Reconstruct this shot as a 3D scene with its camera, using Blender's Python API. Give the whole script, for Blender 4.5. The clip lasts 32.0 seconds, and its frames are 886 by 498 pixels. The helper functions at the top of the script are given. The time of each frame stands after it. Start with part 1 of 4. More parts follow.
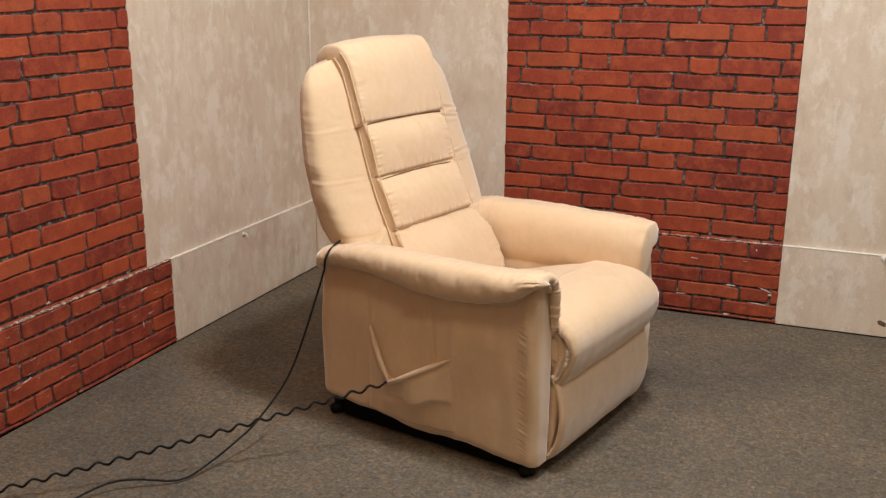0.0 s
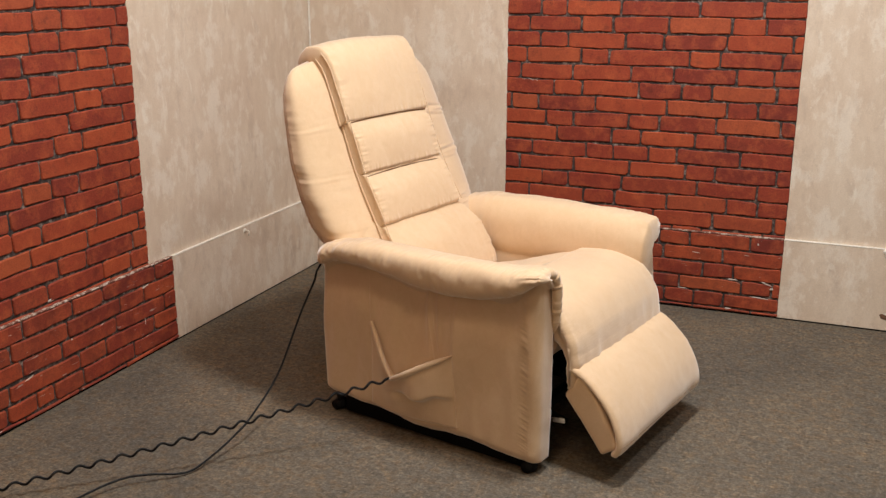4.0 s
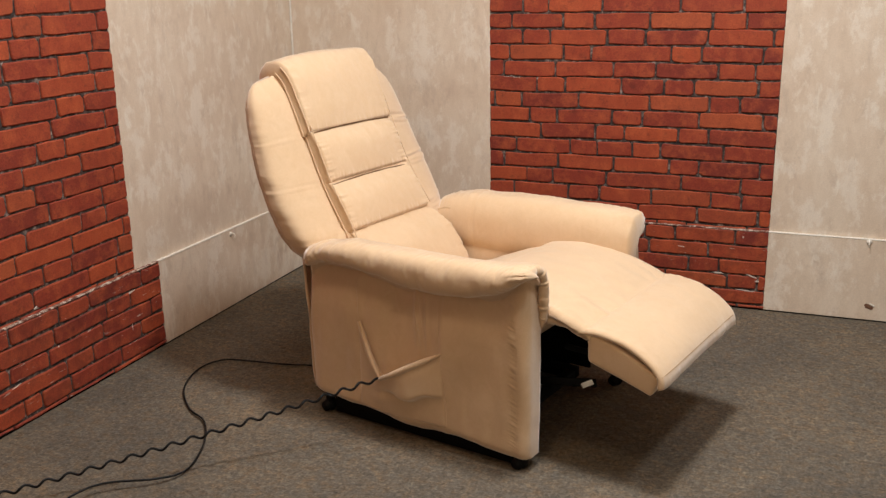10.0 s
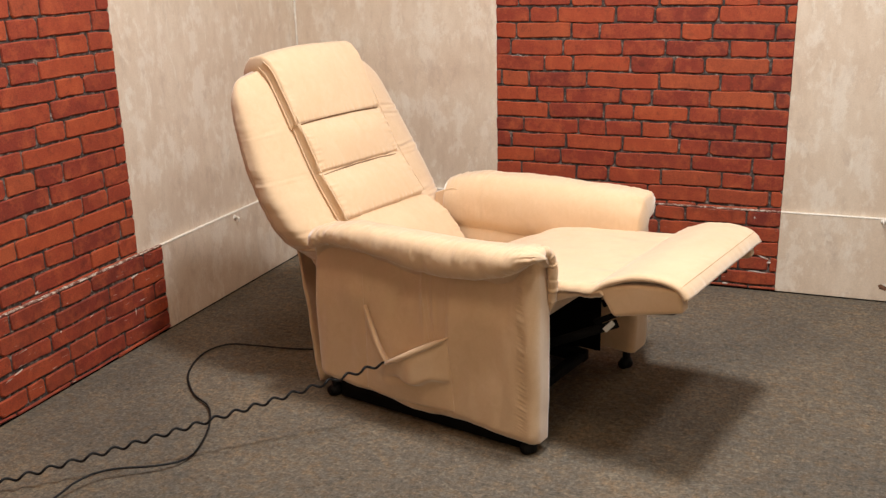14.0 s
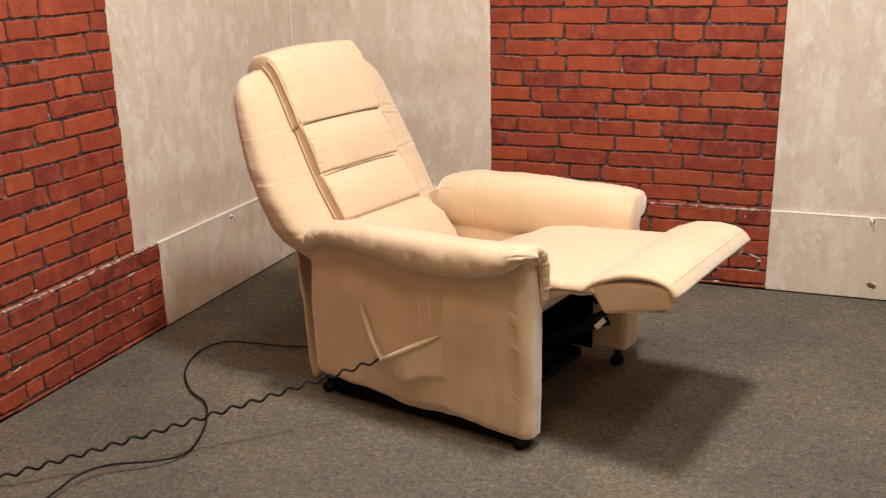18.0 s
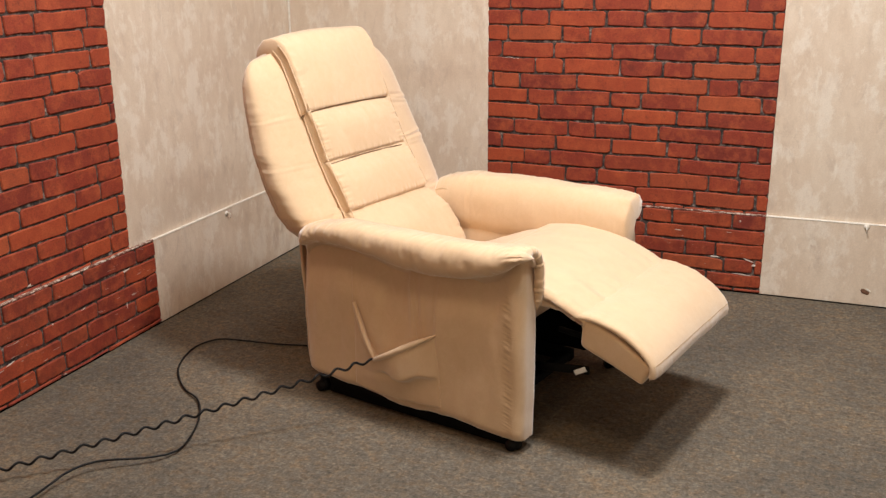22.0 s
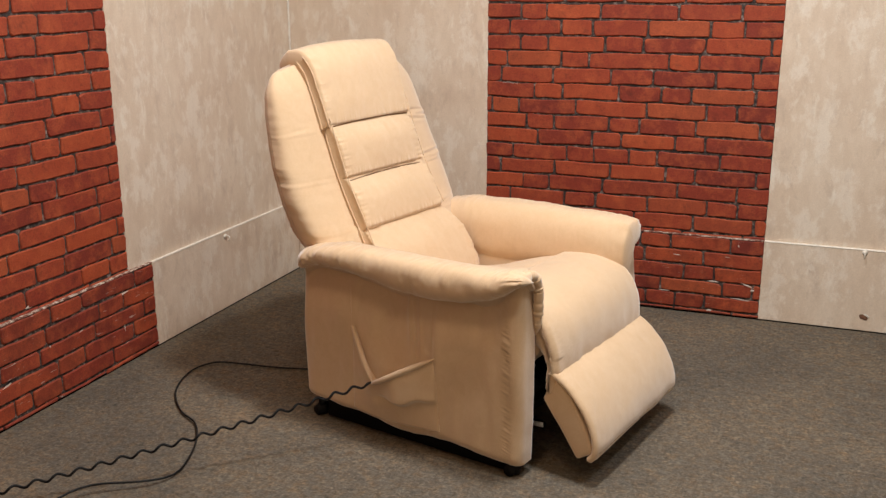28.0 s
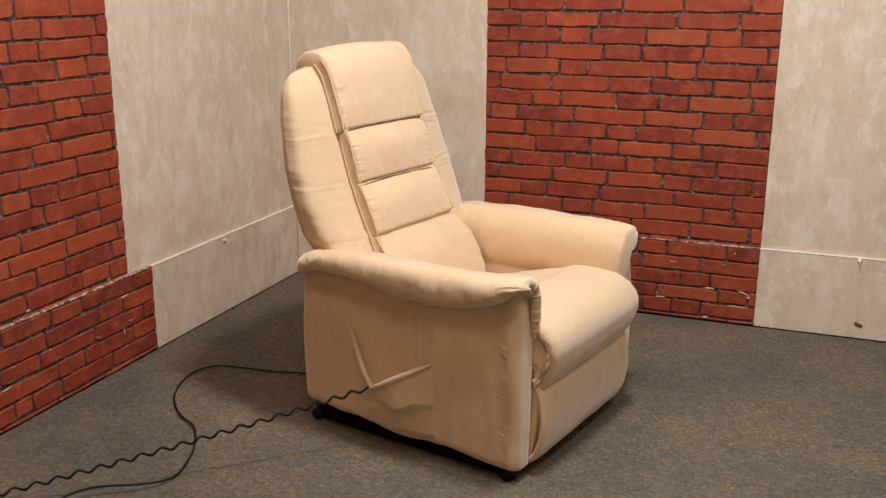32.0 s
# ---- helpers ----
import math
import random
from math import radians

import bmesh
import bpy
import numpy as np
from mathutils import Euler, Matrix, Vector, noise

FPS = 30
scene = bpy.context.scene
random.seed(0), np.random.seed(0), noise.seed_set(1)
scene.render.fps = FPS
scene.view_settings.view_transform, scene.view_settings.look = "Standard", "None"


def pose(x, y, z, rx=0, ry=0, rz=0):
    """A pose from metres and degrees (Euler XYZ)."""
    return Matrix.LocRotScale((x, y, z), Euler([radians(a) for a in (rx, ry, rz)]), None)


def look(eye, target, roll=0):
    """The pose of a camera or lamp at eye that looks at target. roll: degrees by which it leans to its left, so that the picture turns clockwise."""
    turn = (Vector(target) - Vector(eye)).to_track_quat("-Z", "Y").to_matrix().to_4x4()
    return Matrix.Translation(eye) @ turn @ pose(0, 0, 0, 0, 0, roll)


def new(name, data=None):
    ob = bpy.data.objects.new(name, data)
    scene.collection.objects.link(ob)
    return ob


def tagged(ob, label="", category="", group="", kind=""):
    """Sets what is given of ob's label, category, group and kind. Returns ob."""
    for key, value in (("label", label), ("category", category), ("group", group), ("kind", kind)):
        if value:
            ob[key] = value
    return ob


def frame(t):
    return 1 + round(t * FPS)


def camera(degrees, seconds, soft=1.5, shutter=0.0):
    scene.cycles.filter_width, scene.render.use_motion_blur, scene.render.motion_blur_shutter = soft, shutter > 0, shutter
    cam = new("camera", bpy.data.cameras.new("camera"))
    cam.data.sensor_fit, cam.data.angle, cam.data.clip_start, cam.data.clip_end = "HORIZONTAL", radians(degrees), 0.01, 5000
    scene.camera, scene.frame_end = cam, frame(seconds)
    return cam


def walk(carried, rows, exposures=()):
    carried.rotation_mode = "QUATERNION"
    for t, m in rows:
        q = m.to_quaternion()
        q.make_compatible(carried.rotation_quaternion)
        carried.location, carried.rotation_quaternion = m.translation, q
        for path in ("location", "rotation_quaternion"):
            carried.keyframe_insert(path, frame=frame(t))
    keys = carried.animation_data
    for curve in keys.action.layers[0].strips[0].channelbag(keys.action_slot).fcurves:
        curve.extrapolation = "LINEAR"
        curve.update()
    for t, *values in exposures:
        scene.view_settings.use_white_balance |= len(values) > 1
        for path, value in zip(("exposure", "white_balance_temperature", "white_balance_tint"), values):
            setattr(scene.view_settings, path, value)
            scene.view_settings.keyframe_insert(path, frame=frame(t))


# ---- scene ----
cam = camera(49.0, 32.0, 1.4)
PATH = [
    (0, (2.414, -4.244, 1.454), (1.6957, -2.4575, 0.9120), 0.29),
    (0.5, (2.415, -4.242, 1.460), (1.6918, -2.4593, 0.9140), 0.13),
    (1, (2.413, -4.240, 1.463), (1.6835, -2.4614, 0.9118), -0.04),
    (1.5, (2.414, -4.240, 1.455), (1.6804, -2.4623, 0.9066), -0.17),
    (2, (2.414, -4.241, 1.454), (1.6820, -2.4631, 0.9020), -0.36),
    (2.5, (2.412, -4.241, 1.452), (1.6860, -2.4610, 0.8996), -0.50),
    (3, (2.416, -4.240, 1.456), (1.6897, -2.4610, 0.9007), -0.41),
    (3.5, (2.412, -4.241, 1.458), (1.6924, -2.4584, 0.9057), 0.01),
    (5.5, (2.414, -4.241, 1.451), (1.7018, -2.4557, 0.8982), -0.42),
    (6, (2.412, -4.243, 1.451), (1.7008, -2.4598, 0.8887), -0.80),
    (6.5, (2.413, -4.245, 1.460), (1.7008, -2.4638, 0.8947), -0.84),
    (7, (2.403, -4.246, 1.452), (1.7061, -2.4566, 0.8956), -0.15),
    (7.5, (2.408, -4.248, 1.458), (1.7221, -2.4527, 0.9043), -0.33),
    (8, (2.416, -4.247, 1.458), (1.7310, -2.4494, 0.9117), -0.71),
    (8.5, (2.419, -4.246, 1.458), (1.7344, -2.4481, 0.9128), -0.83),
    (9, (2.417, -4.245, 1.462), (1.7334, -2.4486, 0.9109), -0.77),
    (9.5, (2.421, -4.245, 1.457), (1.7323, -2.4497, 0.9080), -1.34),
    (10, (2.418, -4.244, 1.456), (1.7225, -2.4521, 0.9026), -0.98),
    (10.5, (2.413, -4.244, 1.453), (1.7168, -2.4545, 0.8938), -1.04),
    (11, (2.417, -4.240, 1.454), (1.7238, -2.4531, 0.8830), -1.31),
    (11.5, (2.424, -4.238, 1.450), (1.7268, -2.4582, 0.8616), -1.71),
    (12, (2.419, -4.240, 1.450), (1.7265, -2.4628, 0.8474), -1.54),
    (12.5, (2.420, -4.244, 1.455), (1.7273, -2.4667, 0.8540), -1.49),
    (13, (2.420, -4.242, 1.452), (1.7207, -2.4659, 0.8567), -1.50),
    (13.5, (2.416, -4.244, 1.450), (1.7147, -2.4646, 0.8638), -1.28),
    (14, (2.400, -4.194, 1.436), (1.6941, -2.4172, 0.8501), -1.41),
    (14.5, (2.390, -4.154, 1.422), (1.6793, -2.3737, 0.8522), -1.41),
    (16.5, (2.406, -4.188, 1.432), (1.7111, -2.4028, 0.8592), -1.14),
    (17, (2.422, -4.233, 1.445), (1.7274, -2.4494, 0.8662), -1.15),
    (17.5, (2.422, -4.232, 1.450), (1.7244, -2.4510, 0.8646), -1.18),
    (18, (2.418, -4.232, 1.447), (1.7219, -2.4514, 0.8585), -1.32),
    (18.5, (2.419, -4.233, 1.445), (1.7255, -2.4529, 0.8537), -1.05),
    (19, (2.418, -4.234, 1.444), (1.7242, -2.4541, 0.8531), -1.01),
    (19.5, (2.418, -4.234, 1.448), (1.7208, -2.4550, 0.8568), -0.86),
    (20, (2.418, -4.233, 1.445), (1.7164, -2.4552, 0.8571), -0.89),
    (20.5, (2.418, -4.233, 1.447), (1.7187, -2.4532, 0.8599), -0.74),
    (21, (2.417, -4.234, 1.447), (1.7231, -2.4527, 0.8599), -0.64),
    (21.5, (2.417, -4.232, 1.445), (1.7272, -2.4480, 0.8609), -0.51),
    (22, (2.421, -4.232, 1.448), (1.7329, -2.4486, 0.8601), -0.45),
    (22.5, (2.421, -4.234, 1.444), (1.7338, -2.4496, 0.8567), -0.54),
    (23, (2.421, -4.232, 1.444), (1.7323, -2.4496, 0.8546), -0.59),
    (23.5, (2.419, -4.234, 1.447), (1.7297, -2.4517, 0.8572), -0.53),
    (24, (2.421, -4.234, 1.444), (1.7271, -2.4511, 0.8624), -0.79),
    (24.5, (2.419, -4.235, 1.449), (1.7214, -2.4515, 0.8733), -0.97),
    (25, (2.418, -4.237, 1.448), (1.7237, -2.4453, 0.8930), -0.74),
    (25.5, (2.419, -4.231, 1.448), (1.7201, -2.4392, 0.8991), -0.86),
    (27.5, (2.418, -4.237, 1.451), (1.7248, -2.4420, 0.9067), -0.29),
    (28, (2.416, -4.235, 1.448), (1.7284, -2.4371, 0.9071), -0.14),
    (28.5, (2.416, -4.237, 1.448), (1.7318, -2.4367, 0.9080), -0.11),
    (29, (2.417, -4.236, 1.444), (1.7309, -2.4365, 0.9046), -0.11),
    (29.5, (2.416, -4.237, 1.449), (1.7328, -2.4362, 0.9089), -0.02),
    (30, (2.421, -4.236, 1.449), (1.7366, -2.4354, 0.9113), 0.05),
    (30.5, (2.416, -4.237, 1.452), (1.7351, -2.4355, 0.9150), 0.13),
    (31, (2.420, -4.246, 1.452), (1.7373, -2.4447, 0.9160), 0.10),
    (31.5, (2.421, -4.254, 1.454), (1.7376, -2.4523, 0.9187), 0.11),
    (32, (2.420, -4.257, 1.460), (1.7368, -2.4543, 0.9274), 0.25),
]
EXPOSURES = [(0, -0.23), (3, -0.17), (6, -0.14), (8, -0.24), (10, -0.22), (11, -0.12), (12, 0.11), (13, 0.04), (19, 0.05), (22, 0.06), (24, 0.01), (25, -0.13), (25.5, -0.14), (28, -0.17), (30, -0.2), (32, -0.24)]
walk(cam, [(t, look(eye, target, roll)) for t, eye, target, roll in PATH], EXPOSURES)

# ---- light: two keys and added fill lamps at ceiling height, all unseen ----
world = bpy.data.worlds.new("world")
scene.world = world
world.use_nodes = True
world.node_tree.nodes["Background"].inputs["Color"].default_value = (1.0, 0.86, 0.70, 1)
world.node_tree.nodes["Background"].inputs["Strength"].default_value = 0.09

CEILING_Z = 3.3


def area_lamp(name, x, y, sx, sy, watts, colour, z=CEILING_Z - 0.06):
    data = bpy.data.lights.new(name, "AREA")
    data.shape, data.size, data.size_y = "RECTANGLE", sx, sy
    data.energy, data.color = watts, colour
    ob = new(name, data)
    ob.matrix_world = pose(x, y, z)
    return ob


WHITE_LIGHT, SOFT_FILL, WARM_FILL = (0.95, 0.975, 1.0), (1.0, 0.84, 0.66), (1.0, 0.71, 0.46)
# Only the first two follow from cast shadows; the others are added fill.
LAMPS = [(2.0, -1.8, 0.30, 0.30, 84, WHITE_LIGHT), (3.05, -2.27, 0.30, 0.30, 32, WHITE_LIGHT), (1.05, -1.95, 0.5, 0.5, 15, WHITE_LIGHT), (3.9, -3.4, 0.6, 0.6, 8, SOFT_FILL), (1.7, -3.2, 0.6, 0.6, 19, WARM_FILL), (1.2, -6.2, 0.6, 0.6, 19, WARM_FILL)]
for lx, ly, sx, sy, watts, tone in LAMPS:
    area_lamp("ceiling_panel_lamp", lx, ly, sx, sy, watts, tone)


# ---- materials ----
def material(name, rough=0.8, metal=0.0):
    m = bpy.data.materials.new(name)
    m.use_nodes = True
    nt = m.node_tree
    bsdf = nt.nodes["Principled BSDF"]
    bsdf.inputs["Roughness"].default_value, bsdf.inputs["Metallic"].default_value = rough, metal
    return m, nt, bsdf


def node(nt, kind, **values):
    n = nt.nodes.new(kind)
    for key, value in values.items():
        n.inputs[key.replace("_", " ")].default_value = value
    return n


def coords(nt, scale=(1, 1, 1), space="Object"):
    tc, mp = nt.nodes.new("ShaderNodeTexCoord"), nt.nodes.new("ShaderNodeMapping")
    mp.inputs["Scale"].default_value = scale
    nt.links.new(tc.outputs[space], mp.inputs["Vector"])
    return mp.outputs["Vector"]


def noise_tex(nt, vec, scale, detail=4.0, rough=0.55, twist=0.0):
    n = node(nt, "ShaderNodeTexNoise", Scale=scale, Detail=detail, Roughness=rough, Distortion=twist)
    nt.links.new(vec, n.inputs["Vector"])
    return n.outputs["Fac"]


def ramp(nt, fac, stops):
    r = nt.nodes.new("ShaderNodeValToRGB")
    while len(r.color_ramp.elements) < len(stops):
        r.color_ramp.elements.new(0.5)
    for e, (at, col) in zip(r.color_ramp.elements, stops):
        e.position, e.color = at, (*col, 1) if len(col) == 3 else col
    nt.links.new(fac, r.inputs["Fac"])
    return r.outputs["Color"]


def mix(nt, a, b, fac, kind="MIX"):
    m = nt.nodes.new("ShaderNodeMix")
    m.data_type, m.blend_type = "RGBA", kind
    for sock, val in ((m.inputs[6], a), (m.inputs[7], b), (m.inputs[0], fac)):
        if isinstance(val, bpy.types.NodeSocket):
            nt.links.new(val, sock)
        else:
            sock.default_value = val if isinstance(val, float) else (*val, 1)
    return m.outputs[2]


def bump(nt, bsdf, height, strength=0.3, dist=0.002, under=None):
    b = node(nt, "ShaderNodeBump", Strength=strength, Distance=dist)
    nt.links.new(height, b.inputs["Height"])
    if under is not None:
        nt.links.new(under, b.inputs["Normal"])
    nt.links.new(b.outputs["Normal"], bsdf.inputs["Normal"])
    return b.outputs["Normal"]


def fabric(rest=False):
    m, nt, b = material("peach microfibre pad" if rest else "peach microfibre", 0.82)
    tc = nt.nodes.new("ShaderNodeAttribute" if rest else "ShaderNodeTexCoord")
    if rest:
        tc.attribute_name = "rest"

    def cloth(scale):
        mp = nt.nodes.new("ShaderNodeMapping")
        mp.inputs["Scale"].default_value = scale
        nt.links.new(tc.outputs["Vector" if rest else "Object"], mp.inputs["Vector"])
        return mp.outputs["Vector"]

    v = cloth((1, 1, 1))
    big = noise_tex(nt, v, 7.0, 3.0)
    fine = noise_tex(nt, v, 900.0, 2.0)
    nap = noise_tex(nt, cloth((1, 1, 0.8)), 23.0, 6.0, 0.66, 1.2)
    col = ramp(nt, big, [(0.3, (0.660, 0.461, 0.279)), (0.7, (0.696, 0.495, 0.310))])
    col = mix(nt, col, ramp(nt, nap, [(0.34, (0.622, 0.415, 0.238)), (0.66, (0.724, 0.522, 0.344))]), 0.32)
    col = mix(nt, col, ramp(nt, noise_tex(nt, v, 330.0, 4.0, 0.7), [(0.32, (0.955, 0.95, 0.94)), (0.68, (1.03, 1.03, 1.03))]), 1.0, "MULTIPLY")
    nt.links.new(col, b.inputs["Base Color"])
    b.inputs["Sheen Weight"].default_value = 0.80
    b.inputs["Sheen Roughness"].default_value = 0.45
    b.inputs["Specular IOR Level"].default_value = 0.2
    soft = noise_tex(nt, v, 12.0, 2.0)
    crease = noise_tex(nt, v, 30.0, 5.0, 0.62, 0.8)
    n1 = bump(nt, b, soft, 0.07, 0.010)
    n2 = bump(nt, b, crease, 0.08, 0.005, n1)
    bump(nt, b, fine, 0.22, 0.001, n2)
    return m


def plain(name, col, rough=0.6, metal=0.0, vary=0.12, scale=60.0, gloss=0.5):
    m, nt, b = material(name, rough, metal)
    b.inputs["Specular IOR Level"].default_value = gloss
    f = noise_tex(nt, coords(nt), scale, 4.0)
    nt.links.new(ramp(nt, f, [(0.3, tuple(c * (1 - vary) for c in col)), (0.7, tuple(min(1, c * (1 + vary)) for c in col))]), b.inputs["Base Color"])
    bump(nt, b, f, 0.15, 0.001)
    return m


def carpet_mat():
    m, nt, b = material("loop carpet", 0.95)
    v = coords(nt)
    yarn = noise_tex(nt, coords(nt, (1.0, 1.9, 1.0)), 42.0, 5.0, 0.70, 1.0)
    yarn2 = noise_tex(nt, coords(nt, (1.9, 1.0, 1.0)), 50.0, 5.0, 0.72, 0.8)
    tint = noise_tex(nt, v, 26.0, 5.0, 0.70)
    fleck = noise_tex(nt, coords(nt, (1.0, 1.7, 1.0)), 100.0, 3.0, 0.6)
    big = noise_tex(nt, v, 1.6, 6.0, 0.66)
    c1 = ramp(nt, yarn, [(0.34, (0.072, 0.063, 0.054)), (0.47, (0.140, 0.123, 0.103)), (0.56, (0.192, 0.170, 0.142)), (0.70, (0.325, 0.290, 0.240))])
    c2 = ramp(nt, yarn2, [(0.34, (0.075, 0.067, 0.058)), (0.48, (0.146, 0.127, 0.107)), (0.57, (0.195, 0.170, 0.140)), (0.72, (0.31, 0.275, 0.225))])
    c = mix(nt, c1, c2, 0.5)
    c = mix(nt, c, ramp(nt, tint, [(0.36, (0.90, 0.94, 0.97)), (0.5, (1.0, 0.98, 0.95)), (0.66, (1.16, 1.0, 0.84))]), 1.0, "MULTIPLY")
    c = mix(nt, c, ramp(nt, fleck, [(0.34, (0.84, 0.84, 0.84)), (0.5, (1.0, 1.0, 1.0)), (0.68, (1.17, 1.16, 1.13))]), 1.0, "MULTIPLY")
    c = mix(nt, c, ramp(nt, big, [(0.34, (0.66, 0.645, 0.63)), (0.5, (0.84, 0.80, 0.75)), (0.66, (1.04, 0.935, 0.81))]), 1.0, "MULTIPLY")
    nt.links.new(c, b.inputs["Base Color"])
    b.inputs["Specular IOR Level"].default_value = 0.1
    bump(nt, b, yarn, 0.8, 0.005)
    return m


def concrete_mat():
    m, nt, b = material("printed concrete panel", 0.62)
    v = coords(nt)
    tall = noise_tex(nt, coords(nt, (21, 21, 8)), 1.0, 6.0, 0.65)
    big = noise_tex(nt, coords(nt, (3.4, 3.4, 2.4)), 1.0, 5.0, 0.6)
    blot = noise_tex(nt, coords(nt, (8, 8, 5)), 1.0, 8.0, 0.72)
    dark = noise_tex(nt, coords(nt, (7, 7, 3.5)), 1.7, 6.0, 0.7)
    fine = noise_tex(nt, v, 160.0, 4.0, 0.7)
    base = ramp(nt, big, [(0.28, (0.622, 0.474, 0.350)), (0.5, (0.692, 0.552, 0.420)), (0.72, (0.745, 0.625, 0.495))])
    base = mix(nt, base, ramp(nt, tall, [(0.36, (0.56, 0.445, 0.350)), (0.5, (0.67, 0.560, 0.455)), (0.64, (0.78, 0.69, 0.59))]), 0.26)
    base = mix(nt, base, (0.82, 0.745, 0.645), ramp(nt, blot, [(0.51, (0, 0, 0)), (0.58, (0.50, 0.50, 0.50))]))
    base = mix(nt, base, (0.50, 0.375, 0.285), ramp(nt, dark, [(0.54, (0, 0, 0)), (0.68, (0.45, 0.45, 0.45))]))
    dab = noise_tex(nt, coords(nt, (17, 17, 7)), 1.0, 5.0, 0.6, 0.5)
    base = mix(nt, base, (0.83, 0.765, 0.665), ramp(nt, dab, [(0.60, (0, 0, 0)), (0.66, (0.42, 0.42, 0.42))]))
    base = mix(nt, base, (0.55, 0.43, 0.335), ramp(nt, noise_tex(nt, coords(nt, (13, 13, 6)), 1.0, 6.0, 0.66, 0.8), [(0.60, (0, 0, 0)), (0.66, (0.38, 0.38, 0.38))]))
    base = mix(nt, base, ramp(nt, fine, [(0.3, (0.92, 0.92, 0.92)), (0.7, (1.06, 1.06, 1.06))]), 1.0, "MULTIPLY")
    nt.links.new(base, b.inputs["Base Color"])
    b.inputs["Specular IOR Level"].default_value = 0.3
    bump(nt, b, tall, 0.08, 0.002)
    return m


def brick_mat(worn=False):
    m, nt, b = material("scuffed dark red brick" if worn else "red brick", 0.7)
    info = nt.nodes.new("ShaderNodeObjectInfo")
    tc = nt.nodes.new("ShaderNodeTexCoord")
    off = nt.nodes.new("ShaderNodeVectorMath")
    off.operation = "ADD"
    scale = nt.nodes.new("ShaderNodeVectorMath")
    scale.operation = "SCALE"
    scale.inputs["Scale"].default_value = 37.0
    comb = nt.nodes.new("ShaderNodeCombineXYZ")
    for k in "XYZ":
        nt.links.new(info.outputs["Random"], comb.inputs[k])
    nt.links.new(comb.outputs[0], scale.inputs[0])
    nt.links.new(tc.outputs["Object"], off.inputs[0])
    nt.links.new(scale.outputs[0], off.inputs[1])
    v = off.outputs[0]
    hue = ramp(nt, info.outputs["Random"], [(0.0, (0.185, 0.030, 0.019)), (0.2, (0.245, 0.038, 0.020)), (0.45, (0.285, 0.047, 0.022)), (0.7, (0.37, 0.066, 0.024)), (0.85, (0.23, 0.036, 0.020)), (1.0, (0.39, 0.085, 0.031))])
    blot = noise_tex(nt, v, 16.0, 6.0, 0.68)
    col = mix(nt, hue, (0.47, 0.105, 0.038), ramp(nt, blot, [(0.46, (0, 0, 0)), (0.72, (0.75, 0.75, 0.75))]))
    col = mix(nt, col, (0.085, 0.018, 0.013), ramp(nt, noise_tex(nt, v, 24.0, 6.0, 0.72), [(0.54, (0, 0, 0)), (0.74, (0.6, 0.6, 0.6))]))
    fine = noise_tex(nt, v, 200.0, 5.0, 0.75)
    col = mix(nt, col, ramp(nt, fine, [(0.32, (0.70, 0.70, 0.70)), (0.68, (1.27, 1.27, 1.27))]), 1.0, "MULTIPLY")
    chip = noise_tex(nt, v, 34.0, 6.0, 0.75)
    col = mix(nt, col, (0.50, 0.40, 0.32), ramp(nt, chip, [(0.76, (0, 0, 0)), (0.80, (0.8, 0.8, 0.8))]))
    if worn:
        grime = noise_tex(nt, v, 11.0, 6.0, 0.7)
        col = mix(nt, col, (0.105, 0.020, 0.013), ramp(nt, grime, [(0.42, (0, 0, 0)), (0.66, (0.55, 0.55, 0.55))]))
        stretch = nt.nodes.new("ShaderNodeMapping")
        stretch.inputs["Scale"].default_value = (1.0, 9.0, 75.0)
        nt.links.new(v, stretch.inputs["Vector"])
        scratch = noise_tex(nt, stretch.outputs["Vector"], 1.6, 4.0, 0.6, 0.4)
        col = mix(nt, col, (0.56, 0.46, 0.39), ramp(nt, scratch, [(0.67, (0, 0, 0)), (0.71, (0.75, 0.75, 0.75))]))
    nt.links.new(col, b.inputs["Base Color"])
    b.inputs["Specular IOR Level"].default_value = 0.3
    bump(nt, b, fine, 0.35, 0.002, bump(nt, b, blot, 0.45, 0.006))
    return m


def mortar_mat():
    m, nt, b = material("dark mortar", 0.85)
    v = coords(nt)
    f = noise_tex(nt, v, 45.0, 6.0, 0.7)
    col = ramp(nt, f, [(0.40, (0.020, 0.014, 0.012)), (0.53, (0.070, 0.049, 0.041)), (0.62, (0.21, 0.160, 0.135)), (0.72, (0.40, 0.34, 0.30))])
    nt.links.new(col, b.inputs["Base Color"])
    bump(nt, b, f, 0.6, 0.004)
    return m


def chipped_mat():
    m, nt, b = material("chipped brick-coloured edge", 0.75)
    f = noise_tex(nt, coords(nt), 42.0, 6.0, 0.75)
    col = ramp(nt, f, [(0.42, (0.13, 0.036, 0.024)), (0.50, (0.26, 0.13, 0.09)), (0.57, (0.62, 0.52, 0.44))])
    nt.links.new(col, b.inputs["Base Color"])
    bump(nt, b, f, 0.5, 0.003)
    return m


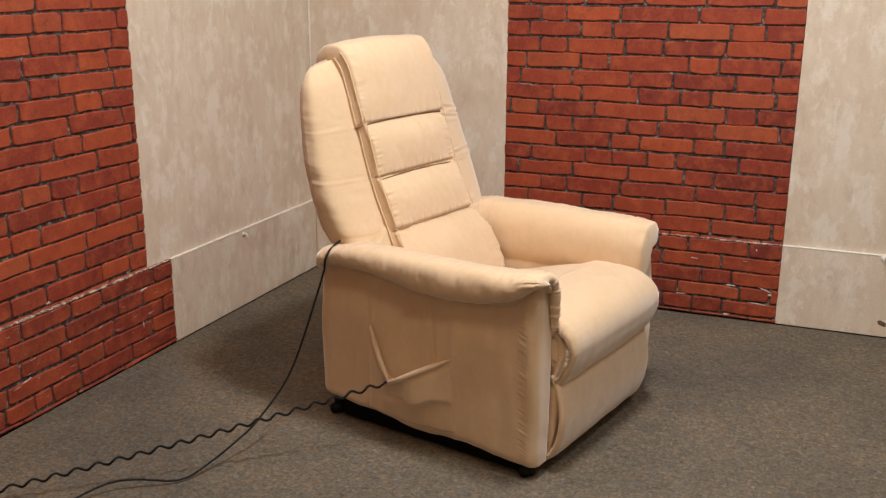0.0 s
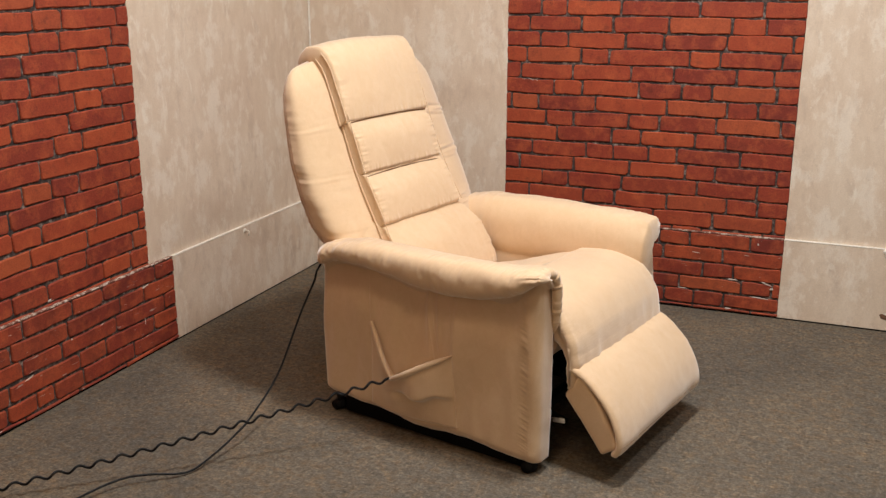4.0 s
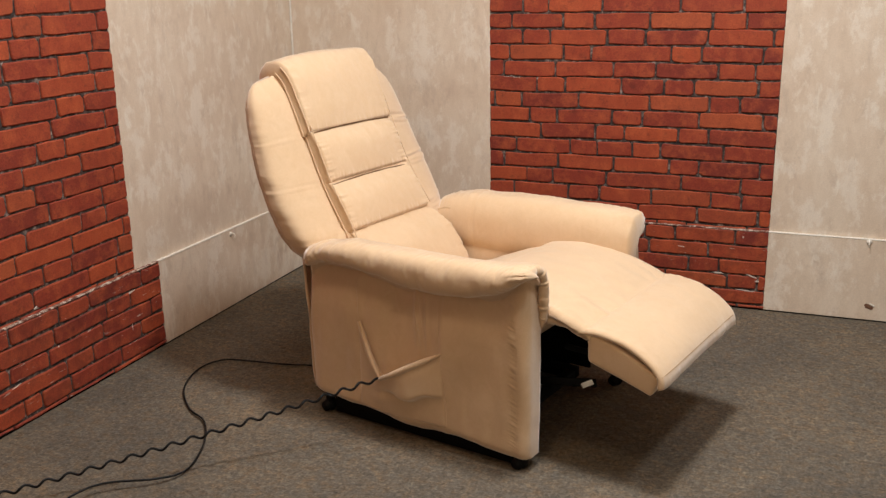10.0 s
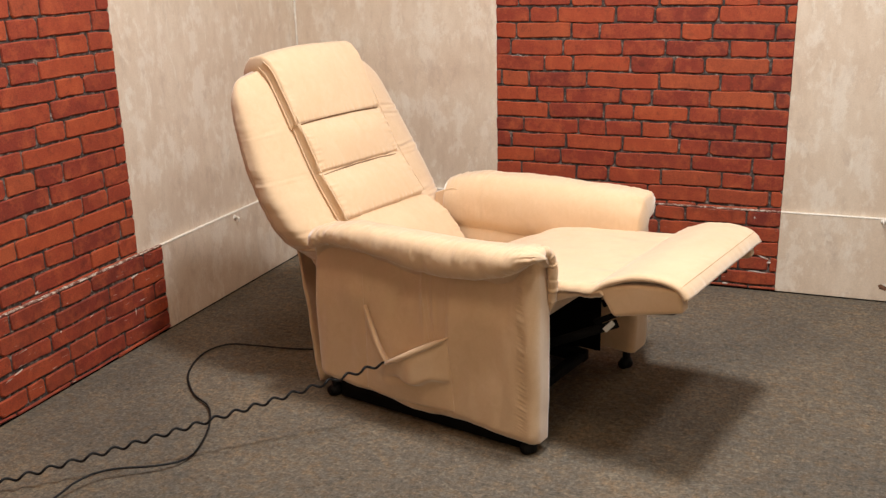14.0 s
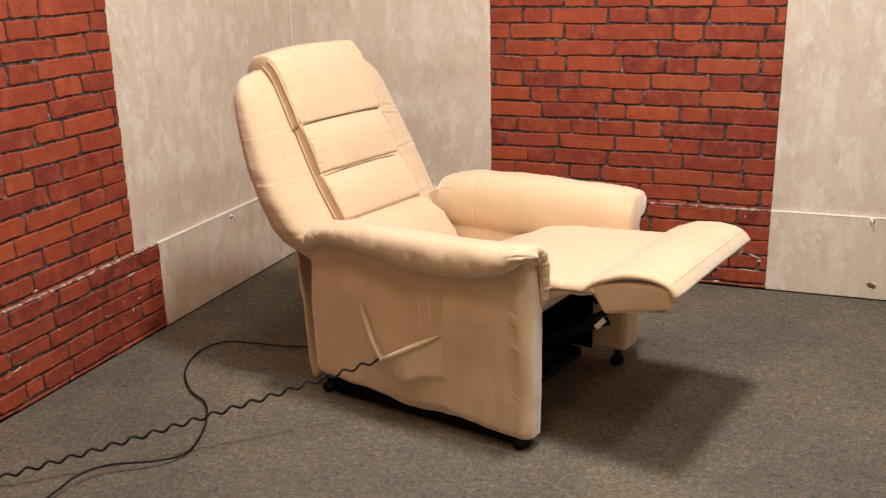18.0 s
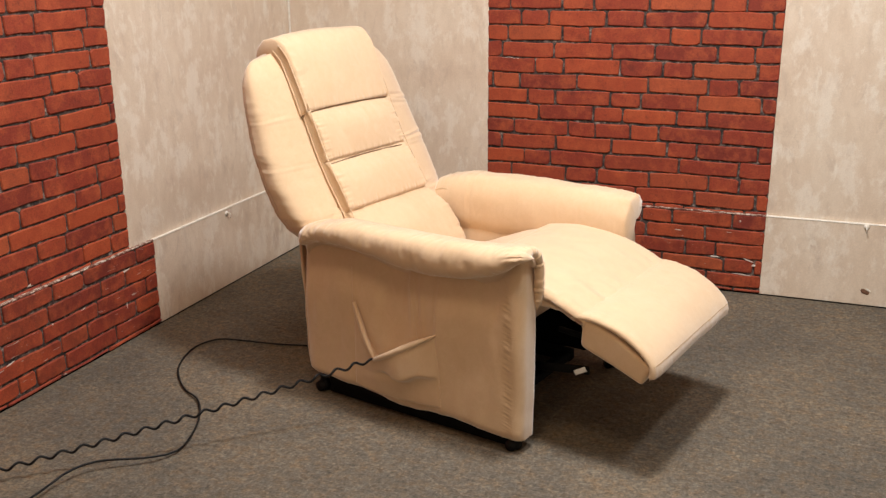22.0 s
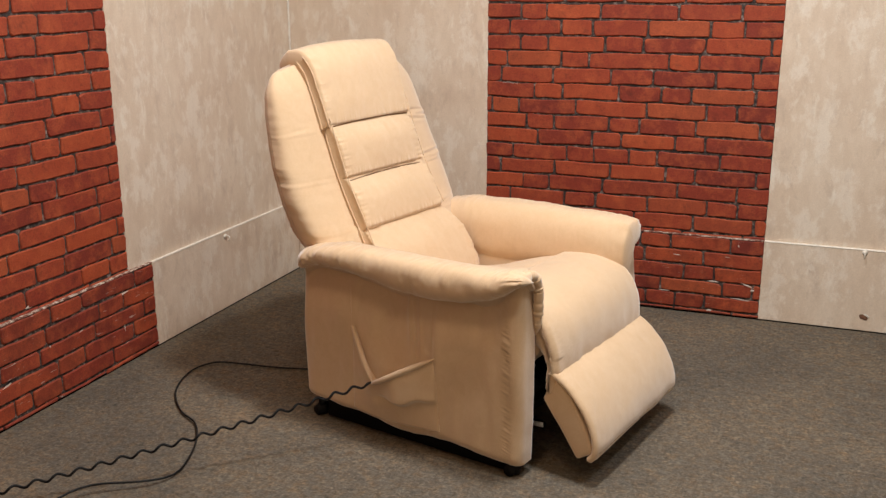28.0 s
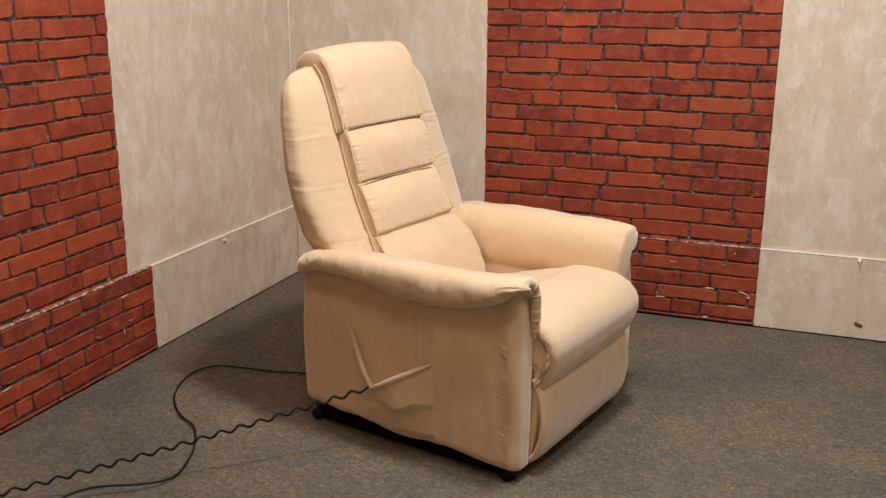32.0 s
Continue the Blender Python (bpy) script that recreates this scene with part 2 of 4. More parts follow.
CHIPPED = chipped_mat()
FABRIC = fabric()
FABRIC_PAD = fabric(True)
CARPET = carpet_mat()
CONCRETE = concrete_mat()
BRICK = brick_mat()
BRICK_WORN = brick_mat(True)
MORTAR = mortar_mat()
BLACK = plain("black plastic", (0.004, 0.004, 0.0045), 0.6, gloss=0.2)
CABLE = plain("black rubber cable", (0.005, 0.005, 0.0055), 0.5, gloss=0.25)
STEEL = plain("black painted steel", (0.004, 0.004, 0.0042), 0.7, gloss=0.1)
LINING_SHADE = plain("black for cover and shade filler", (0.004, 0.004, 0.004), 0.95, gloss=0.1)
# fabric colour darkened as if shaded, for the footrest's stitch line
SEAM = plain("seam in shade-coloured fabric", (0.46, 0.29, 0.15), 0.9)
PAINT = plain("warm white paint", (0.74, 0.69, 0.62), 0.8, 0.0, 0.04, 9.0)
# pale edge, brightened so the board tops carry a painted highlight
EDGE = plain("pale board edge", (0.80, 0.74, 0.65), 0.6)
GLOW = plain("lit lamp diffuser", (0.8, 0.8, 0.78), 0.5)
GLOW.node_tree.nodes["Principled BSDF"].inputs["Emission Color"].default_value = (1.0, 0.97, 0.92, 1)
GLOW.node_tree.nodes["Principled BSDF"].inputs["Emission Strength"].default_value = 1.5
SCUFF = plain("pale paint scuff", (0.58, 0.49, 0.42), 0.8)
WHITE = plain("white paper label", (0.75, 0.75, 0.73), 0.5)
RUST = plain("bare brown board", (0.16, 0.075, 0.04), 0.85)


# ---- mesh helpers ----
def part(name, bm, mat, parent=None, label="", smooth=True):
    me = bpy.data.meshes.new(name)
    bm.normal_update()
    bm.to_mesh(me)
    bm.free()
    if smooth:
        for p in me.polygons:
            p.use_smooth = True
    me.materials.append(mat)
    ob = new(name, me)
    if parent is not None:
        ob.parent = parent
    return tagged(ob, label)


def box(bm, x0, x1, y0, y1, z0, z1, bevel=0.0, segs=2):
    made = bmesh.ops.create_cube(bm, size=1.0)["verts"]
    for v in made:
        v.co = Vector(((x0 + x1) / 2 + v.co.x * (x1 - x0), (y0 + y1) / 2 + v.co.y * (y1 - y0), (z0 + z1) / 2 + v.co.z * (z1 - z0)))
    if bevel:
        edges = list({e for v in made for e in v.link_edges})
        bmesh.ops.bevel(bm, geom=edges, offset=bevel, segments=segs, affect="EDGES", profile=0.6)
    return bm


def rod(bm, a, b, r, sides=10, r2=None):
    a, b = Vector(a), Vector(b)
    m = Matrix.Translation((a + b) / 2) @ (b - a).to_track_quat("Z", "Y").to_matrix().to_4x4()
    bmesh.ops.create_cone(bm, cap_ends=True, segments=sides, radius1=r, radius2=r if r2 is None else r2, depth=(b - a).length, matrix=m)
    return bm


def smooth_path(points, n):
    """n points at even steps along a smooth line through the given ones."""
    pts = [Vector(p) for p in points]
    ext = [2 * pts[0] - pts[1], *pts, 2 * pts[-1] - pts[-2]]
    fine = []
    for k in range(1, len(ext) - 2):
        a, b, c, d = ext[k - 1 : k + 3]
        for s in range(16):
            u = s / 16
            fine.append(0.5 * (2 * b + (c - a) * u + (2 * a - 5 * b + 4 * c - d) * u * u + (3 * b - a - 3 * c + d) * u**3))
    fine.append(pts[-1])
    at = [0.0]
    for p, q in zip(fine, fine[1:]):
        at.append(at[-1] + (q - p).length)
    out, k = [], 0
    for j in range(n):
        want = at[-1] * j / (n - 1)
        while k < len(at) - 2 and at[k + 1] < want:
            k += 1
        u = (want - at[k]) / max(at[k + 1] - at[k], 1e-9)
        out.append(fine[k].lerp(fine[k + 1], u))
    return out


def tube(bm, points, r, sides=8):
    pts = [Vector(p) for p in points]
    rings = []
    up = Vector((0, 0, 1))
    for k, p in enumerate(pts):
        d = (pts[min(k + 1, len(pts) - 1)] - pts[max(k - 1, 0)]).normalized()
        side = d.cross(up)
        if side.length < 0.05:
            side = d.cross(Vector((1, 0, 0)))
        side.normalize()
        other = side.cross(d)
        rad = r(k / (len(pts) - 1)) if callable(r) else r
        rings.append([bm.verts.new(p + rad * (math.cos(a) * side + math.sin(a) * other)) for a in (2 * math.pi * j / sides for j in range(sides))])
    for a, b in zip(rings, rings[1:]):
        for j in range(sides):
            bm.faces.new((a[j], a[(j + 1) % sides], b[(j + 1) % sides], b[j]))
    bm.faces.new(rings[0][::-1])
    bm.faces.new(rings[-1])
    return bm


def loft(bm, rings, caps=True):
    """A skin over closed rings with the same number of points."""
    vs = [[bm.verts.new(p) for p in ring] for ring in rings]
    n = len(vs[0])
    for a, b in zip(vs, vs[1:]):
        for j in range(n):
            bm.faces.new((a[j], a[(j + 1) % n], b[(j + 1) % n], b[j]))
    if caps:
        bm.faces.new(vs[0][::-1])
        bm.faces.new(vs[-1])
    bmesh.ops.recalc_face_normals(bm, faces=bm.faces)
    return bm


def lerp_at(table, x):
    """Value at x of a table of (x, value) rows, eased between them."""
    if x <= table[0][0]:
        return table[0][1]
    for (a, va), (b, vb) in zip(table, table[1:]):
        if x <= b:
            u = (x - a) / (b - a)
            return va + (vb - va) * u
    return table[-1][1]


def ripple(p, size=0.05, amount=0.003, seed=0.0):
    return amount * noise.noise(Vector((p[0] / size + seed, p[1] / size - seed, p[2] / size)))


LAST_TOP = []  # rows of the pad made last, for seams laid on it


def pillow(bm, path, half, lift, thick, nu=28, nv=36, edge=0.10, crown=0.0, half_end=None, power=3.0, edge_a=None, edge_b=None, side=None, shape=None, wrinkle=0.002, seed=0.0, under=0.0, fill=None, pucker=0.0, side_power=None):
    """A stuffed pad that follows path (x, z) and reaches half to both sides in y; lift: its base over the path, thick: how far it is filled.
    Its rim is rounded over the fraction edge of its size."""
    line = smooth_path([(x, 0, z) for x, z in path], nu + 1)
    top, low = [], []
    for i, p in enumerate(line):
        d = (line[min(i + 1, nu)] - line[max(i - 1, 0)]).normalized()
        nrm = Vector((-d.z, 0, d.x))
        u = 2 * i / nu - 1
        wide = half if half_end is None else half + (half_end - half) * i / nu
        row_t, row_l = [], []
        for j in range(nv + 1):
            v = 2 * j / nv - 1
            v = math.copysign(abs(v) ** 0.8, v)
            eu = (edge_a or edge) if u < 0 else (edge_b or edge)
            ev = side or edge
            fu, fv = max(0.0, (abs(u) - 1 + eu) / eu), max(0.0, (abs(v) - 1 + ev) / ev)
            f = max(0.0, 1 - fu**power) ** (1 / power) * max(0.0, 1 - fv ** (side_power or power)) ** (1 / (side_power or power))
            q = p + Vector((0, v * wide, 0))
            if shape:
                q = q + Vector(shape(u, v))
            h = thick * f * (1 + crown * (1 - u * u) * (1 - v * v))
            if fill:
                h *= fill(u)
            if pucker:
                # short creases that run in from the seams
                su, sv = max(0.0, abs(u) - 0.62) / 0.38, max(0.0, abs(v) - 0.74) / 0.26
                h += f * pucker * (su**1.5 * (0.5 * noise.noise(Vector((q.y * 46, u * 1.5, seed))) + 0.7 * noise.noise(Vector((q.y * 120, u * 2.5, seed + 4)))) + sv**1.4 * (0.5 * noise.noise(Vector((q.z * 48 + q.x * 20, v * 1.2, seed + 9))) + 0.8 * noise.noise(Vector((q.z * 125 + q.x * 50, v * 2, seed + 13)))))
            h += f * (ripple(q, 0.09, wrinkle, seed) + ripple(q, 0.03, wrinkle * 0.4, seed + 3))
            row_t.append(q + nrm * (lift + h))
            row_l.append(q + nrm * (lift - under * f))
        top.append(row_t)
        low.append(row_l)
    tv = [[bm.verts.new(q) for q in row] for row in top]
    lv = []
    for i, row in enumerate(low):
        lv.append([tv[i][j] if i in (0, nu) or j in (0, nv) else bm.verts.new(q) for j, q in enumerate(row)])
    for i in range(nu):
        for j in range(nv):
            bm.faces.new((tv[i][j], tv[i][j + 1], tv[i + 1][j + 1], tv[i + 1][j]))
            quad = []
            for w in (lv[i][j], lv[i + 1][j], lv[i + 1][j + 1], lv[i][j + 1]):
                if w not in quad:
                    quad.append(w)
            if len(quad) > 2 and bm.faces.get(quad) is None:
                bm.faces.new(quad)
    bmesh.ops.recalc_face_normals(bm, faces=bm.faces)
    LAST_TOP[:] = top
    return bm


# ---- the room ----
STRIP_H, STRIP_T, COURSE = 0.352, 0.014, 0.0689
ROOM_X, ROOM_Y = 6.2, -7.0

floor = part("floor", box(bmesh.new(), -0.2, ROOM_X + 0.2, ROOM_Y - 0.2, 0.2, -0.1, 0.0), CARPET, smooth=False)
tagged(floor, "grey-brown flecked loop-pile carpet", "floor", kind="structure")
ceiling = part("ceiling", box(bmesh.new(), -0.2, ROOM_X + 0.2, ROOM_Y - 0.2, 0.2, CEILING_Z, CEILING_Z + 0.1), PAINT, smooth=False)
tagged(ceiling, "plain warm white ceiling", "ceiling", kind="structure")
for nm, ext in (("wall_west", (-0.15, -0.02, ROOM_Y, 0.15)), ("wall_north", (-0.02, ROOM_X, 0.02, 0.15)), ("wall_east", (ROOM_X, ROOM_X + 0.15, ROOM_Y, 0.15)), ("wall_south", (-0.15, ROOM_X + 0.15, ROOM_Y - 0.15, ROOM_Y))):
    tagged(part(nm, box(bmesh.new(), *ext, 0, CEILING_Z), PAINT, smooth=False), "plain warm white painted studio wall", "wall", kind="structure")

# Tall printed boards on the two walls; the left ones face +x, the right ones face -y.
BR_L, BR_R0, BR_R1 = -1.318, 1.015, 2.268
SL, SR0, SR1 = -1.19, 1.06, 2.268


def panel(name, wall, a, b, z0, z1, depth, mat, label):
    bm = bmesh.new()
    if wall == "left":
        box(bm, -0.019, depth, a, b, z0, z1, 0.0015, 1)
    else:
        box(bm, a, b, -depth, 0.019, z0, z1, 0.0015, 1)
    return tagged(part(name, bm, mat, smooth=False), label, "wall panel", kind="structure")


panel("wall_panel", "left", BR_L, -0.0025, 0.0, 2.6, 0.0, CONCRETE, "beige concrete-look wall panel with streaky plaster texture")
panel("wall_panel", "right", 0.0, BR_R0, 0.0, 2.6, 0.0, CONCRETE, "beige concrete-look wall panel beside the corner")
panel("wall_panel", "right", BR_R1, 4.2, 0.0, 2.6, 0.0, CONCRETE, "pale concrete-look wall panel beside the brick panel")
brick_left = panel("brick_panel", "left", -3.6, BR_L, 0.0, 2.6, -0.004, MORTAR, "red brick wall panel with dark recessed joints")
brick_right = panel("brick_panel", "right", BR_R0, BR_R1, 0.0, 2.6, -0.004, MORTAR, "red brick wall panel with dark recessed joints")
panel("skirting_panel", "left", SL, -STRIP_T - 0.001, 0.006, STRIP_H, STRIP_T, CONCRETE, "beige concrete-look skirting board along the wall")
panel("skirting_panel", "right", STRIP_T, SR0, 0.006, STRIP_H, STRIP_T, CONCRETE, "beige concrete-look skirting board along the wall")
panel("skirting_panel", "right", SR1, 4.2, 0.006, STRIP_H, STRIP_T, CONCRETE, "pale concrete-look skirting board with a chipped spot")
strip_left = panel("brick_skirting", "left", -3.6, SL, 0.006, STRIP_H, STRIP_T - 0.004, MORTAR, "red brick skirting board with white scuffs")
strip_right = panel("brick_skirting", "right", SR0, SR1, 0.006, STRIP_H, STRIP_T - 0.004, MORTAR, "red brick skirting board with white scuffs")
# top edges; the EDGE bars also paint in the light they catch
for wl, a, b, mat in (("left", SL, -STRIP_T - 0.001, EDGE), ("right", STRIP_T, SR0, EDGE), ("right", SR1, 4.2, EDGE), ("left", -3.6, SL, CHIPPED), ("right", SR0, SR1, CHIPPED)):
    bm = bmesh.new()
    d = STRIP_T + 0.0015
    if wl == "left":
        box(bm, 0.0005, d, a, b, STRIP_H + 0.0002, STRIP_H + 0.006, 0.0015, 1)
    else:
        box(bm, a, b, -d, -0.0005, STRIP_H + 0.0002, STRIP_H + 0.006, 0.0015, 1)
    tagged(part("trim", bm, mat, smooth=False), "cut top edge of the skirting board, pale from chips and painted-in highlight", "trim", kind="structure")

# Upright joints of the courses, from the top one down: metres along each wall.
RIGHT_TOP = 1.300
RIGHT_JOINTS = [
    (1.168, 1.284, 1.520, 1.850, 2.105), (1.116, 1.350, 1.490, 1.727, 1.984, 2.120),
    (1.168, 1.292, 1.547, 1.710, 1.968, 2.229), (1.107, 1.354, 1.479, 1.822, 1.946, 2.193),
    (1.081, 1.319, 1.576, 1.759, 2.018, 2.168), (1.236, 1.364, 1.614, 1.798, 1.922, 2.183),
    (1.039, 1.164, 1.427, 1.738, 1.989, 2.115), (1.203, 1.328, 1.579, 1.709, 1.950, 2.210),
    (1.256, 1.505, 1.633, 1.867, 1.994, 2.252), (1.141, 1.392, 1.516, 1.670, 1.795, 2.059),
    (1.082, 1.338, 1.591, 1.835, 1.961, 2.211), (1.191, 1.313, 1.560, 1.889, 2.138),
    (1.129, 1.387, 1.530, 1.764, 2.018, 2.146), (1.20, 1.45, 1.706, 1.964, 2.218),
]
LEFT_TOP = 1.298
LEFT_JOINTS = [
    (-1.646, -1.378), (-1.799, -1.667, -1.413), (-1.591, -1.441), (-1.818, -1.689, -1.418), (-1.876, -1.623, -1.489),
    (-1.660, -1.388), (-1.740, -1.606, -1.343), (-1.815, -1.536), (-1.773, -1.644, -1.373), (-1.718, -1.450),
    (-1.839, -1.573, -1.442), (-1.897, -1.631, -1.354), (-1.782, -1.646, -1.395), (-1.998, -1.842, -1.568, -1.419),
]
STRIP_MIDS = (0.320, 0.254, 0.188, 0.121, 0.056)
STRIP_LEFT = [(-1.983, -1.755, -1.597, -1.302), (-1.789, -1.514, -1.378), (-2.001, -1.822, -1.543, -1.261), (-2.069, -1.744, -1.608, -1.331), (-1.958, -1.876, -1.734, -1.458)]
STRIP_RIGHT = [(1.745, 1.876, 2.131), (1.764, 2.020), (1.940, 2.070), (1.841, 2.108, 2.236), (1.907, 2.038)]
brick_meshes = {}
rb = random.Random(7)


def brick_mesh(length, height, depth, mat):
    """A worn brick, back at x = 0, face at x = depth, centred on y and z."""
    key = (round(length / 0.004), round(height / 0.003), mat.name)
    got = brick_meshes.setdefault(key, [])
    if len(got) < 3:
        bm = bmesh.new()
        hl, hh = length / 2, height / 2
        r = min(0.012, hl * 0.5, hh * 0.6)
        ring = []
        n = max(2, round(length / 0.045))
        for sx, sz in ((1, -1), (1, 1), (-1, 1), (-1, -1)):
            rr = r * rb.uniform(0.35, 1.1)
            cx, cz = sx * (hl - rr), sz * (hh - rr)
            start = {(1, -1): -90, (1, 1): 0, (-1, 1): 90, (-1, -1): 180}[(sx, sz)]
            for k in range(3):
                t = radians(start + 45 * k)
                ring.append((cx + rr * math.cos(t), cz + rr * math.sin(t)))
            if sz * sx > 0:  # along the top or the bottom edge
                for k in range(1, n):
                    u = k / n
                    ring.append((sx * (hl - r) * (1 - 2 * u), sz * hh))
        bow, lean_z = rb.uniform(-0.0025, 0.0025), rb.uniform(-0.0022, 0.0022)
        rough = []
        for a, c in ring:
            inward = rb.uniform(0.0, 0.0042)
            rough.append((a - math.copysign(inward, a), c - math.copysign(inward * 0.9, c) + bow * math.cos(math.pi * a / length) + lean_z * a / hl))
        soft = [(a - math.copysign(min(0.0032, abs(a)), a), c - math.copysign(0.0034, c)) for a, c in rough]
        back = [bm.verts.new((0, a, c)) for a, c in rough]
        rim = [bm.verts.new((depth * 0.5, a, c)) for a, c in rough]
        face = [bm.verts.new((depth * rb.uniform(0.93, 1.0), a, c)) for a, c in soft]
        m = len(ring)
        for p, q in ((back, rim), (rim, face)):
            for i in range(m):
                bm.faces.new((p[i], p[(i + 1) % m], q[(i + 1) % m], q[i]))
        bm.faces.new(face)
        bmesh.ops.recalc_face_normals(bm, faces=bm.faces)
        me = bpy.data.meshes.new("brick")
        bm.to_mesh(me)
        bm.free()
        me.materials.append(mat)
        got.append(me)
    return rb.choice(got)


def brick_at(wall, parent, a, b, z, height, face):
    gap = rb.uniform(0.0022, 0.0062)
    a, b = a + gap / 2, b - gap / 2
    if b - a < 0.012:
        return
    ob = new("brick", brick_mesh(b - a, height + rb.uniform(-0.002, 0.0035), 0.0085, BRICK_WORN if face > 0 else BRICK))
    wob = rb.uniform(-0.0012, 0.0012)
    tilt = rb.uniform(-0.5, 0.5)
    if wall == "left":
        ob.matrix_world = pose(face - 0.0055 + rb.uniform(-0.001, 0.001), (a + b) / 2, z + wob, tilt, 0, 0)
    else:
        ob.matrix_world = pose((a + b) / 2, -face + 0.0055 + rb.uniform(-0.001, 0.001), z + wob, 0, tilt, -90)
    ob.parent = parent


def course(joints, lo, hi):
    """The joints with random ones added out to both ends."""
    js = sorted(joints)
    while js and js[0] - lo > 0.3:
        js.insert(0, js[0] - rb.choice((0.128, 0.25, 0.255, 0.27)))
    while js and hi - js[-1] > 0.3:
        js.append(js[-1] + rb.choice((0.128, 0.25, 0.255, 0.27)))
    return [lo - 0.005, *[j for j in js if lo + 0.02 < j < hi - 0.02], hi + 0.005]


def lay(wall, parent, rows, top, lo, hi, z_top, z_low):
    z, k = top, 0
    while z - COURSE / 2 < z_top:
        z, k = z + COURSE, k - 1
    while z + COURSE / 2 > z_low:
        joints = rows[k] if 0 <= k < len(rows) else (lo + rb.uniform(0.05, 0.25),)
        cuts = course(joints, lo, hi)
        low, up = max(z - COURSE / 2 + 0.0024, z_low), min(z + COURSE / 2 - 0.0024, z_top)
        if up - low > 0.012:
            for a, b in zip(cuts, cuts[1:]):
                brick_at(wall, parent, a, b, (low + up) / 2, up - low, 0.0)
        z, k = z - COURSE, k + 1


def lay_strip(wall, parent, rows, lo, hi):
    for z, joints in zip(STRIP_MIDS, rows):
        cuts = course(joints, lo, hi)
        for a, b in zip(cuts, cuts[1:]):
            brick_at(wall, parent, a, b, z, 0.0605, STRIP_T)
    cuts = course((lo + 0.2,), lo, hi)
    for a, b in zip(cuts, cuts[1:]):
        brick_at(wall, parent, a, b, 0.0135, 0.013, STRIP_T)


def lay_bricks():
    lay("right", brick_right, RIGHT_JOINTS, RIGHT_TOP, BR_R0, BR_R1, 2.0, STRIP_H)
    lay("left", brick_left, LEFT_JOINTS, LEFT_TOP, -2.6, BR_L, 2.0, STRIP_H)
    lay_strip("right", strip_right, STRIP_RIGHT, SR0, SR1)
    lay_strip("left", strip_left, STRIP_LEFT, -2.6, SL)


# ---- the recliner, in its own space: x to its front, y to its far side, z up ----
chair = new("recliner_chair")
chair.matrix_world = pose(1.4064, -1.2733, 0, 0, 0, -13.06)
tagged(chair, "peach microfibre riser recliner armchair with a padded footrest", "armchair")

ARM_TOP = [(-0.435, 0.560), (-0.425, 0.585), (-0.40, 0.604), (-0.355, 0.621), (-0.26, 0.638), (-0.14, 0.638), (0.0, 0.637), (0.2, 0.638), (0.30, 0.645), (0.36, 0.652), (0.400, 0.650)]
ARM_LOW = [(-0.435, 0.528), (-0.41, 0.535), (-0.36, 0.556), (-0.30, 0.563), (-0.22, 0.560), (-0.11, 0.544), (0.0, 0.527), (0.1, 0.521), (0.2, 0.533), (0.29, 0.555), (0.355, 0.587), (0.385, 0.612), (0.405, 0.630)]
SIDE_LOW = [(-0.445, 0.088), (-0.40, 0.082), (-0.30, 0.075), (-0.17, 0.066), (-0.06, 0.053), (0.0, 0.047), (0.06, 0.054), (0.12, 0.060), (0.20, 0.058), (0.30, 0.047), (0.43, 0.040)]


